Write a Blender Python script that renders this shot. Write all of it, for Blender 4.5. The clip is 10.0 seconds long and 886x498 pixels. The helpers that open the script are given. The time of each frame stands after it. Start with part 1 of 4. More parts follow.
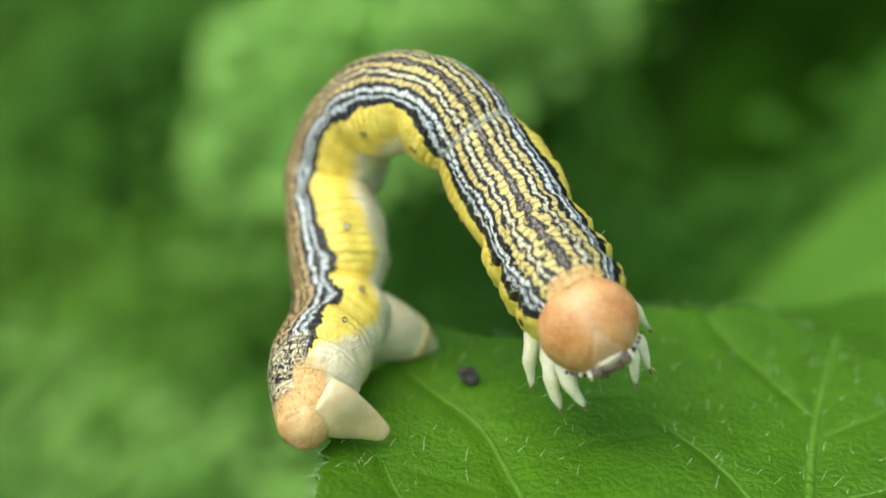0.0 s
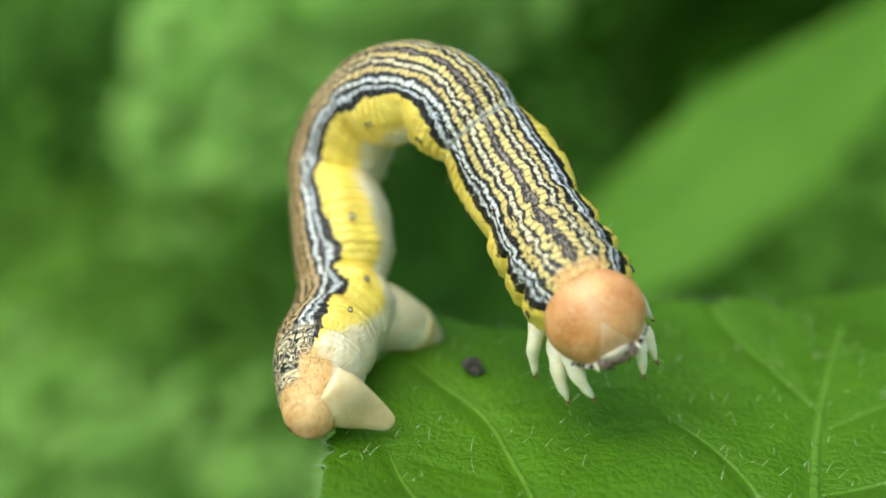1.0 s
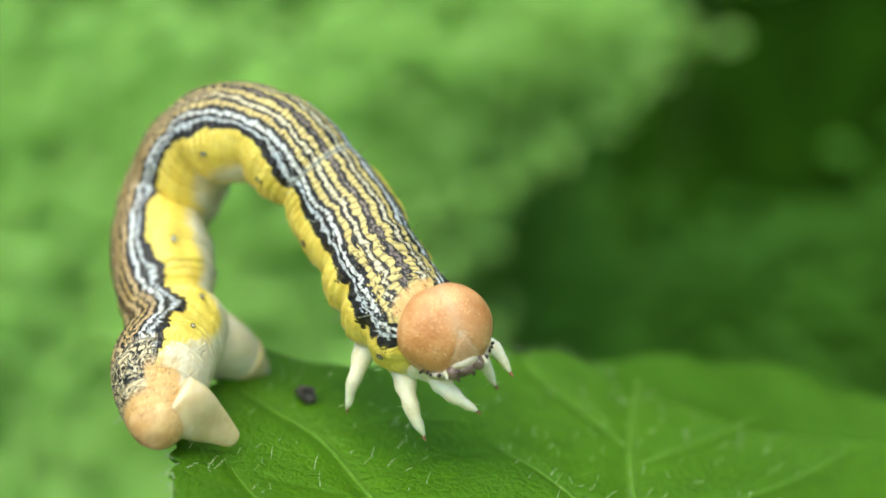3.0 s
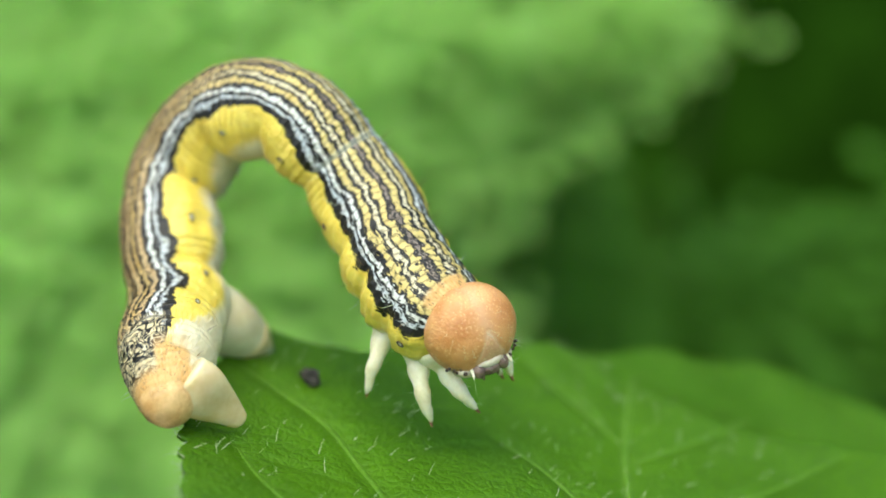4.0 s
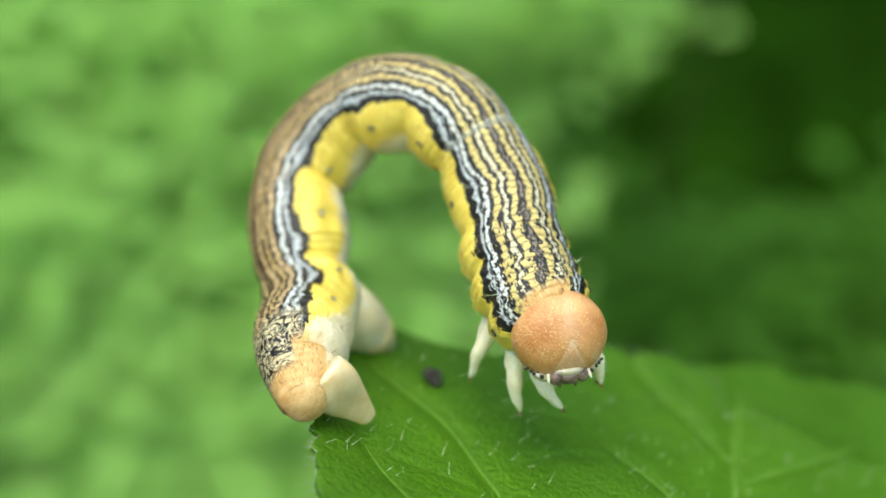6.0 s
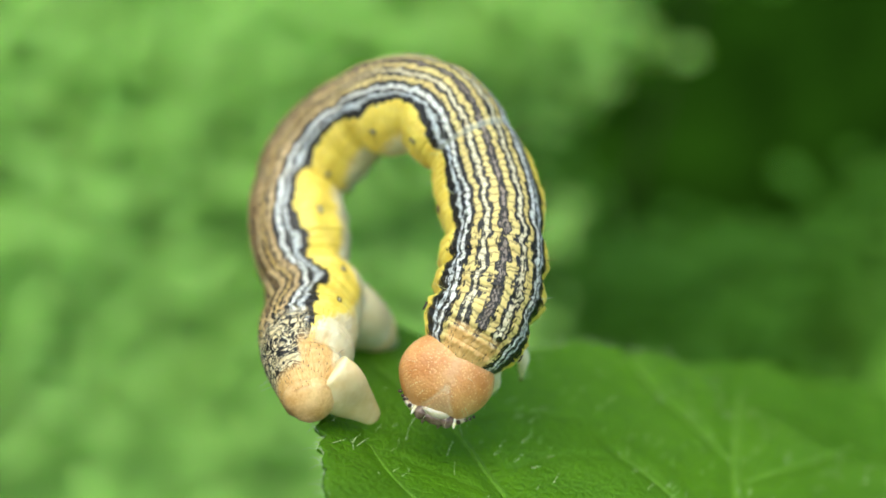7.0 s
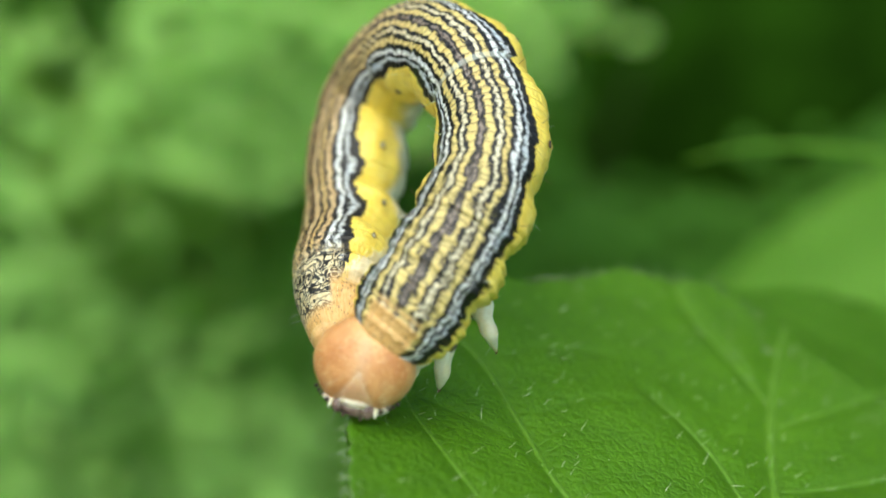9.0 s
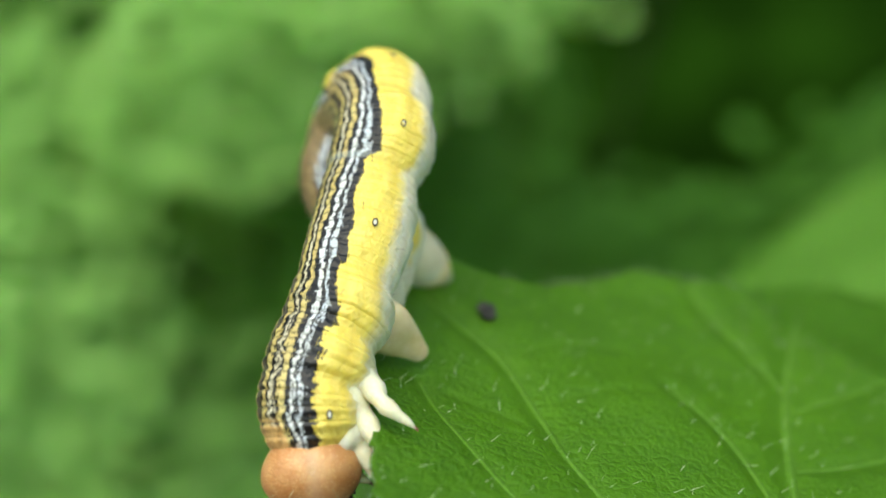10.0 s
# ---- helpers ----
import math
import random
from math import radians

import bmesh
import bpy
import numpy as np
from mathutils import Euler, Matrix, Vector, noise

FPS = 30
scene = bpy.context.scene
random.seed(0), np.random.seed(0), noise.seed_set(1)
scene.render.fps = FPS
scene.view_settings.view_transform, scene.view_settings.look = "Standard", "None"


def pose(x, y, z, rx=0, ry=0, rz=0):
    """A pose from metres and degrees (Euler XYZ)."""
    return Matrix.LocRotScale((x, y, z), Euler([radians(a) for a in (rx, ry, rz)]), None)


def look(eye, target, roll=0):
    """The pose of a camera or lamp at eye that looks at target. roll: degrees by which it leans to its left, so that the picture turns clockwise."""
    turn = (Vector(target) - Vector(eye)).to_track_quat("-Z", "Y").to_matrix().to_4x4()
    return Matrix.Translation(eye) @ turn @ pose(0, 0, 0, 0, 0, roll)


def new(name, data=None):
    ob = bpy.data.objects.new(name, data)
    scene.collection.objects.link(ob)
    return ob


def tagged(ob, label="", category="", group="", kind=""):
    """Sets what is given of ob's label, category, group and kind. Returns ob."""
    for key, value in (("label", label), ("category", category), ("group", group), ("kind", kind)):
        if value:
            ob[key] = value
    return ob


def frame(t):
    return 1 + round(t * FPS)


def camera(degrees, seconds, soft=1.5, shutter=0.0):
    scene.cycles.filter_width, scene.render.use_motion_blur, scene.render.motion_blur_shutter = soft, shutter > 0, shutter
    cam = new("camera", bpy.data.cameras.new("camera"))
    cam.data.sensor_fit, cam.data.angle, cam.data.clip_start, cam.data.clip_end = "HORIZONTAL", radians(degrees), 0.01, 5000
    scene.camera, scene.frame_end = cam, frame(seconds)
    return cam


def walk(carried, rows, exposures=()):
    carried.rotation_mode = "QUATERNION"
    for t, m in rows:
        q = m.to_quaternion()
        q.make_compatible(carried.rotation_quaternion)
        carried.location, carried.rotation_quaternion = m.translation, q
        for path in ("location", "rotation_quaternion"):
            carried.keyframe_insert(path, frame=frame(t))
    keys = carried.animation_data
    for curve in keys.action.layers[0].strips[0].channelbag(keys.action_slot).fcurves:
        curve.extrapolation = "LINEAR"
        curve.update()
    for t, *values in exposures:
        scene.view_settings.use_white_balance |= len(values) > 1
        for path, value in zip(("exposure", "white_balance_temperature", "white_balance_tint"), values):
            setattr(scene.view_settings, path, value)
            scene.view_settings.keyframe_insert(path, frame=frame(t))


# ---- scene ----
# ---- camera and its walk ----
MM = 0.001
cam = camera(37.0, 10.0, 1.7)
cam.data.dof.use_dof = True
cam.data.dof.focus_distance = 0.0457
cam.data.dof.aperture_fstop = 29.0

PATH = [
    (0.0, pose(0.00842, -0.04802, 0.01432, 79.38, 8.28, 8.65)),
    (0.5, pose(0.00840, -0.04835, 0.01392, 79.77, 8.33, 8.98)),
    (1.0, pose(0.00793, -0.04806, 0.01425, 79.08, 7.90, 8.40)),
    (1.5, pose(0.00824, -0.04807, 0.01454, 79.24, 7.53, 8.53)),
    (2.0, pose(0.00759, -0.04893, 0.01182, 82.73, 8.49, 6.77)),
    (2.5, pose(0.00261, -0.05050, 0.00856, 88.30, 5.45, -3.74)),
    (2.7, pose(0.00254, -0.05026, 0.00975, 85.57, 4.22, -4.04)),
    (3.8, pose(0.00066, -0.05020, 0.01209, 82.45, -0.11, -5.65)),
    (4.0, pose(0.00042, -0.05024, 0.01236, 82.01, -0.73, -5.26)),
    (4.5, pose(-0.00098, -0.05053, 0.01333, 80.75, -4.14, -5.62)),
    (5.0, pose(-0.00145, -0.05032, 0.01404, 79.40, -3.92, -3.70)),
    (5.5, pose(-0.00106, -0.05055, 0.01535, 77.94, -4.50, -0.85)),
    (5.7, pose(-0.00209, -0.05092, 0.01345, 81.13, -3.90, -2.01)),
    (6.8, pose(-0.00218, -0.05052, 0.01497, 78.80, -4.09, -1.27)),
    (7.0, pose(-0.00299, -0.05076, 0.01416, 80.19, -4.35, -2.56)),
    (7.5, pose(-0.00286, -0.05022, 0.01432, 79.69, -3.81, -2.24)),
    (8.0, pose(-0.00217, -0.05062, 0.01451, 79.22, -3.57, -1.29)),
    (8.5, pose(-0.00245, -0.05027, 0.01441, 78.59, -3.40, -2.84)),
    (9.0, pose(-0.00202, -0.04917, 0.01724, 73.36, -5.70, 0.81)),
    (9.5, pose(-0.00150, -0.05002, 0.01567, 76.96, -3.31, -0.16)),
    (10.0, pose(-0.00092, -0.05161, 0.01603, 75.60, -2.62, 1.71)),
]
walk(cam, PATH, [(0.0, 1.28, 7550, -1), (1.5, 1.30, 7550, -1), (2.5, 1.37, 7550, -1), (8.0, 1.36, 7550, -1), (9.0, 1.33, 7550, -1), (10.0, 1.20, 7550, -1)])

# ---- world, sun and exposure ----
SUN_ELEVATION, SUN_TURN = radians(58), radians(200)
world = bpy.data.worlds.new("open shade")
scene.world = world
world.use_nodes = True
wn = world.node_tree.nodes
sky = wn.new("ShaderNodeTexSky")
sky.sky_type, sky.sun_disc = "NISHITA", False
sky.sun_elevation, sky.sun_rotation = SUN_ELEVATION, SUN_TURN
world.node_tree.links.new(sky.outputs[0], wn["Background"].inputs[0])
wn["Background"].inputs[1].default_value = 0.15
sun_data = bpy.data.lights.new("sun", "SUN")
sun_data.energy, sun_data.angle, sun_data.color = 1.0, radians(60), (1.0, 0.96, 0.84)
sun = new("sun", sun_data)
sun.matrix_world = look((-0.12, -0.25, 0.5), (0, 0, 0))


# ---- materials ----
def material(name):
    m = bpy.data.materials.new(name)
    m.use_nodes = True
    return m, m.node_tree.nodes, m.node_tree.links, m.node_tree.nodes["Principled BSDF"]


def ramp_node(nodes, stops, mode="LINEAR"):
    """A colour ramp with the stops (position, colour)."""
    r = nodes.new("ShaderNodeValToRGB")
    r.color_ramp.interpolation = mode
    e = r.color_ramp.elements
    while len(e) < len(stops):
        e.new(0.5)
    for el, (p, c) in zip(e, sorted(stops, key=lambda s: s[0])):
        el.position, el.color = p, (*c, 1)
    return r


def noise_node(nodes, links, scale, detail=3, vector=None):
    n = nodes.new("ShaderNodeTexNoise")
    n.inputs["Scale"].default_value, n.inputs["Detail"].default_value = scale, detail
    if vector:
        links.new(vector, n.inputs["Vector"])
    return n


def object_space(nodes):
    return nodes.new("ShaderNodeTexCoord").outputs["Object"]


def add_bump(nodes, links, shader, height, strength, distance):
    b = nodes.new("ShaderNodeBump")
    b.inputs["Strength"].default_value, b.inputs["Distance"].default_value = strength, distance
    links.new(height, b.inputs["Height"])
    links.new(b.outputs[0], shader.inputs["Normal"])
    return b


def math_node(nodes, links, op, a, b=None):
    n = nodes.new("ShaderNodeMath")
    n.operation = op
    for i, v in enumerate((a, b)):
        if v is None:
            continue
        if isinstance(v, (int, float)):
            n.inputs[i].default_value = v
        else:
            links.new(v, n.inputs[i])
    return n.outputs[0]


def mix_node(nodes, links, fac, a, b, mode="MIX"):
    n = nodes.new("ShaderNodeMix")
    n.data_type, n.blend_type = "RGBA", mode
    for i, v in ((0, fac), (6, a), (7, b)):
        if isinstance(v, (int, float)):
            n.inputs[i].default_value = v
        elif isinstance(v, tuple):
            n.inputs[i].default_value = (*v, 1)
        else:
            links.new(v, n.inputs[i])
    return n.outputs[2]


def simple(name, a, b, scale, rough=0.5, bump=0.0, dist=2e-5, sub=0.0, spec=0.5):
    """Two tones mingled at two scales, with fine relief."""
    m, nodes, links, s = material(name)
    co = object_space(nodes)
    n1, n2 = noise_node(nodes, links, scale, 4, co), noise_node(nodes, links, scale * 6, 3, co)
    f = math_node(nodes, links, "ADD", math_node(nodes, links, "MULTIPLY", n1.outputs[0], 0.65), math_node(nodes, links, "MULTIPLY", n2.outputs[0], 0.35))
    r = ramp_node(nodes, [(0.36, a), (0.64, b)])
    links.new(f, r.inputs[0])
    links.new(r.outputs[0], s.inputs["Base Color"])
    s.inputs["Roughness"].default_value = rough
    s.inputs["Specular IOR Level"].default_value = spec
    if sub:
        s.inputs["Subsurface Weight"].default_value = sub
        s.inputs["Subsurface Radius"].default_value = (1.0, 0.7, 0.35)
        s.inputs["Subsurface Scale"].default_value = 0.0006
    if bump:
        add_bump(nodes, links, s, n2.outputs[0], bump, dist)
    return m


BLACK, WHITE, YELLOW, OCHRE = (0.007, 0.006, 0.006), (0.74, 0.77, 0.76), (0.68, 0.55, 0.21), (0.60, 0.42, 0.17)
CREAM, GREY, FLANK, BELLY = (0.70, 0.64, 0.44), (0.26, 0.21, 0.18), (0.86, 0.67, 0.12), (0.80, 0.76, 0.58)
TAN, BROWN = (0.60, 0.43, 0.22), (0.30, 0.18, 0.09)


def skin():
    """The striped skin: 'around' runs from the back (0) to the belly (1), 'along' is in millimetres from the tail."""
    m, nodes, links, s = material("striped caterpillar skin")
    def attr(n):
        a = nodes.new("ShaderNodeAttribute")
        a.attribute_name = n
        return a.outputs["Fac"]
    around, along, scallop, mottle = attr("around"), attr("along"), attr("scallop"), attr("mottle")
    side = attr("side")
    co = nodes.new("ShaderNodeCombineXYZ")
    links.new(along, co.inputs[0])
    links.new(math_node(nodes, links, "MULTIPLY", side, 5.5), co.inputs[1])
    sway = nodes.new("ShaderNodeCombineXYZ")
    links.new(along, sway.inputs[0])
    links.new(math_node(nodes, links, "MULTIPLY", side, 1.3), sway.inputs[1])
    wob = noise_node(nodes, links, 1.7, 2, sway.outputs[0])
    fine = noise_node(nodes, links, 3.6, 3, co.outputs[0])
    w1 = math_node(nodes, links, "MULTIPLY", math_node(nodes, links, "SUBTRACT", wob.outputs[0], 0.5), 0.085)
    w2 = math_node(nodes, links, "MULTIPLY", math_node(nodes, links, "SUBTRACT", fine.outputs[0], 0.5), 0.045)
    w1 = math_node(nodes, links, "MULTIPLY", w1, math_node(nodes, links, "ADD", math_node(nodes, links, "MULTIPLY", mottle, 1.8), 1.0))
    w2 = math_node(nodes, links, "MULTIPLY", w2, math_node(nodes, links, "ADD", math_node(nodes, links, "MULTIPLY", mottle, 2.2), 1.0))
    a = math_node(nodes, links, "ADD", around, math_node(nodes, links, "ADD", w1, w2))
    chest = nodes.new("ShaderNodeMapRange")
    chest.inputs[1].default_value, chest.inputs[2].default_value, chest.inputs[3].default_value, chest.inputs[4].default_value = 26.6, 28.6, 1.0, 0.84
    links.new(along, chest.inputs[0])
    a = math_node(nodes, links, "MULTIPLY", math_node(nodes, links, "ABSOLUTE", a), chest.outputs[0])
    low = nodes.new("ShaderNodeMapRange")
    low.inputs[1].default_value, low.inputs[2].default_value = 0.255, 0.352
    links.new(around, low.inputs[0])
    a = math_node(nodes, links, "ADD", a, math_node(nodes, links, "MULTIPLY", scallop, low.outputs[0]))
    pattern = [(0.0, "g"), (0.005, "g"), (0.009, "k"), (0.027, "k"), (0.032, "y"), (0.069, "y"), (0.074, "k"), (0.095, "k"),
               (0.100, "c"), (0.122, "c"), (0.127, "k"), (0.147, "k"), (0.152, "o"), (0.184, "o"), (0.189, "k"), (0.218, "k"),
               (0.223, "w"), (0.246, "w"), (0.251, "k"), (0.272, "k"), (0.277, "v"), (0.294, "v"), (0.300, "k"), (0.352, "k"),
               (0.358, "f"), (0.59, "f"), (0.67, "b"), (1.0, "b")]
    front = {"k": BLACK, "g": GREY, "y": YELLOW, "c": CREAM, "o": YELLOW, "w": WHITE, "v": (0.58, 0.64, 0.68), "f": FLANK, "b": BELLY}
    rear = {**front, "g": BROWN, "y": TAN, "c": OCHRE, "o": TAN}
    r1, r2 = (ramp_node(nodes, [(p, kind[c]) for p, c in pattern]) for kind in (front, rear))
    links.new(a, r1.inputs[0])
    links.new(a, r2.inputs[0])
    blend = nodes.new("ShaderNodeMapRange")
    blend.inputs[1].default_value, blend.inputs[2].default_value = 20.5, 15.0
    links.new(along, blend.inputs[0])
    col = mix_node(nodes, links, blend.outputs[0], r1.outputs[0], r2.outputs[0])
    # pale breaks across the stripes where the skin folds
    cells = nodes.new("ShaderNodeTexVoronoi")
    cells.inputs["Scale"].default_value = 3.2
    links.new(co.outputs[0], cells.inputs["Vector"])
    gap = ramp_node(nodes, [(0.0, (1, 1, 1)), (0.06, (1, 1, 1)), (0.10, (0, 0, 0)), (1.0, (0, 0, 0))])
    links.new(cells.outputs["Distance"], gap.inputs[0])
    onback = ramp_node(nodes, [(0.0, (1, 1, 1)), (0.338, (1, 1, 1)), (0.358, (0, 0, 0))])
    links.new(a, onback.inputs[0])
    pale = math_node(nodes, links, "MULTIPLY", gap.outputs[0], math_node(nodes, links, "MULTIPLY", onback.outputs[0], 0.35))
    col = mix_node(nodes, links, pale, col, CREAM)
    # flank: paler blotches, and cream rear segments that keep yellow round the breathing holes
    under = math_node(nodes, links, "SUBTRACT", 1.0, onback.outputs[0])
    blotch = noise_node(nodes, links, 1.1, 3, co.outputs[0])
    bl = ramp_node(nodes, [(0.45, (0, 0, 0)), (0.68, (1, 1, 1))])
    links.new(blotch.outputs[0], bl.inputs[0])
    col = mix_node(nodes, links, math_node(nodes, links, "MULTIPLY", math_node(nodes, links, "MULTIPLY", bl.outputs[0], under), 0.3), col, (0.82, 0.68, 0.22))
    reach = nodes.new("ShaderNodeMapRange")
    reach.inputs[1].default_value, reach.inputs[2].default_value, reach.inputs[3].default_value, reach.inputs[4].default_value = 1.8, 4.8, 0.36, 0.72
    links.new(along, reach.inputs[0])
    depth = math_node(nodes, links, "SUBTRACT", math_node(nodes, links, "ADD", around, math_node(nodes, links, "MULTIPLY", w2, 2.0)), reach.outputs[0])
    patch = nodes.new("ShaderNodeMapRange")
    patch.inputs[1].default_value, patch.inputs[2].default_value = 0.0, 0.07
    links.new(depth, patch.inputs[0])
    aft = nodes.new("ShaderNodeMapRange")
    aft.inputs[1].default_value, aft.inputs[2].default_value = 8.0, 6.6
    links.new(along, aft.inputs[0])
    col = mix_node(nodes, links, math_node(nodes, links, "MULTIPLY", math_node(nodes, links, "MULTIPLY", patch.outputs[0], aft.outputs[0]), under), col, (0.80, 0.72, 0.50))
    fore = nodes.new("ShaderNodeMapRange")
    fore.inputs[1].default_value, fore.inputs[2].default_value = 27.0, 29.2
    links.new(along, fore.inputs[0])
    cheek = ramp_node(nodes, [(0.53, (0, 0, 0)), (0.60, (1, 1, 1))])
    links.new(a, cheek.inputs[0])
    col = mix_node(nodes, links, math_node(nodes, links, "MULTIPLY", fore.outputs[0], cheek.outputs[0]), col, (0.74, 0.68, 0.44))
    # black squiggles on tan at the tail
    co2 = nodes.new("ShaderNodeCombineXYZ")
    links.new(along, co2.inputs[0])
    links.new(math_node(nodes, links, "MULTIPLY", side, 1.6), co2.inputs[1])
    curl = noise_node(nodes, links, 1.6, 0, co2.outputs[0])
    curl.inputs["Distortion"].default_value = 1.6
    squig = ramp_node(nodes, [(0.0, (0.62, 0.50, 0.27)), (0.40, (0.70, 0.60, 0.38)), (0.415, BLACK), (0.50, BLACK), (0.515, (0.66, 0.55, 0.32)), (0.575, (0.74, 0.68, 0.48)), (0.59, BLACK), (0.68, BLACK), (0.70, (0.68, 0.58, 0.36))])
    links.new(curl.outputs[0], squig.inputs[0])
    tailback = ramp_node(nodes, [(0.0, (1, 1, 1)), (0.33, (1, 1, 1)), (0.38, (0, 0, 0))])
    links.new(around, tailback.inputs[0])
    hind = nodes.new("ShaderNodeMapRange")
    hind.inputs[1].default_value, hind.inputs[2].default_value = 3.3, 2.7
    links.new(along, hind.inputs[0])
    col = mix_node(nodes, links, math_node(nodes, links, "MULTIPLY", hind.outputs[0], tailback.outputs[0]), col, squig.outputs[0])
    # orange plates behind the head and on the tail
    plate = attr("plate")
    shield = noise_node(nodes, links, 2.2, 3, co.outputs[0])
    tone = ramp_node(nodes, [(0.30, (0.08, 0.05, 0.03)), (0.33, (0.64, 0.36, 0.12)), (0.7, (0.78, 0.51, 0.22))])
    links.new(shield.outputs[0], tone.inputs[0])
    dots = nodes.new("ShaderNodeTexVoronoi")
    dots.inputs["Scale"].default_value = 3.4
    links.new(co.outputs[0], dots.inputs["Vector"])
    speck = math_node(nodes, links, "MULTIPLY", math_node(nodes, links, "LESS_THAN", dots.outputs["Distance"], 0.22), math_node(nodes, links, "GREATER_THAN", wob.outputs[0], 0.42))
    col = mix_node(nodes, links, plate, col, mix_node(nodes, links, math_node(nodes, links, "MULTIPLY", speck, 0.8), tone.outputs[0], (0.06, 0.035, 0.02)))
    # fine cross wrinkles, darkened in the colour, that bead the stripes, and the pale joint behind the first segment
    fold = nodes.new("ShaderNodeTexWave")
    fold.inputs["Scale"].default_value, fold.inputs["Distortion"].default_value, fold.inputs["Detail"].default_value = 0.95, 2.8, 1.5
    fold.inputs["Detail Scale"].default_value = 1.6
    links.new(co.outputs[0], fold.inputs["Vector"])
    crease = ramp_node(nodes, [(0.0, (0.10, 0.09, 0.08)), (0.10, (0.4, 0.38, 0.33)), (0.2, (1, 1, 1)), (1.0, (1, 1, 1))])
    links.new(fold.outputs[0], crease.inputs[0])
    col = mix_node(nodes, links, math_node(nodes, links, "MULTIPLY", math_node(nodes, links, "ADD", 0.03, math_node(nodes, links, "MULTIPLY", onback.outputs[0], 0.55)), math_node(nodes, links, "SUBTRACT", 1.0, plate)), col, mix_node(nodes, links, 1.0, col, crease.outputs[0], "MULTIPLY"))
    near = math_node(nodes, links, "ABSOLUTE", math_node(nodes, links, "SUBTRACT", along, math_node(nodes, links, "ADD", 22.72, math_node(nodes, links, "MULTIPLY", w2, 4.0))))
    joint = math_node(nodes, links, "MULTIPLY", math_node(nodes, links, "LESS_THAN", near, 0.11), math_node(nodes, links, "MULTIPLY", onback.outputs[0], 0.42))
    col = mix_node(nodes, links, joint, col, (0.50, 0.55, 0.50))
    # grubby tone on flank and belly
    dirt = noise_node(nodes, links, 0.9, 4, co.outputs[0])
    dr = ramp_node(nodes, [(0.3, (0.86, 0.80, 0.72)), (0.62, (1, 1, 1))])
    links.new(dirt.outputs[0], dr.inputs[0])
    col = mix_node(nodes, links, 1.0, col, dr.outputs[0], "MULTIPLY")
    links.new(col, s.inputs["Base Color"])
    s.inputs["Roughness"].default_value = 0.40
    s.inputs["Subsurface Weight"].default_value = 0.12
    s.inputs["Subsurface Radius"].default_value = (1.0, 0.7, 0.3)
    s.inputs["Subsurface Scale"].default_value = 0.00025
    relief = math_node(nodes, links, "ADD", math_node(nodes, links, "ADD", fine.outputs[0], math_node(nodes, links, "MULTIPLY", wob.outputs[0], 1.2)), math_node(nodes, links, "MULTIPLY", fold.outputs[0], 0.8))
    add_bump(nodes, links, s, relief, 0.5, 9e-5)
    return m


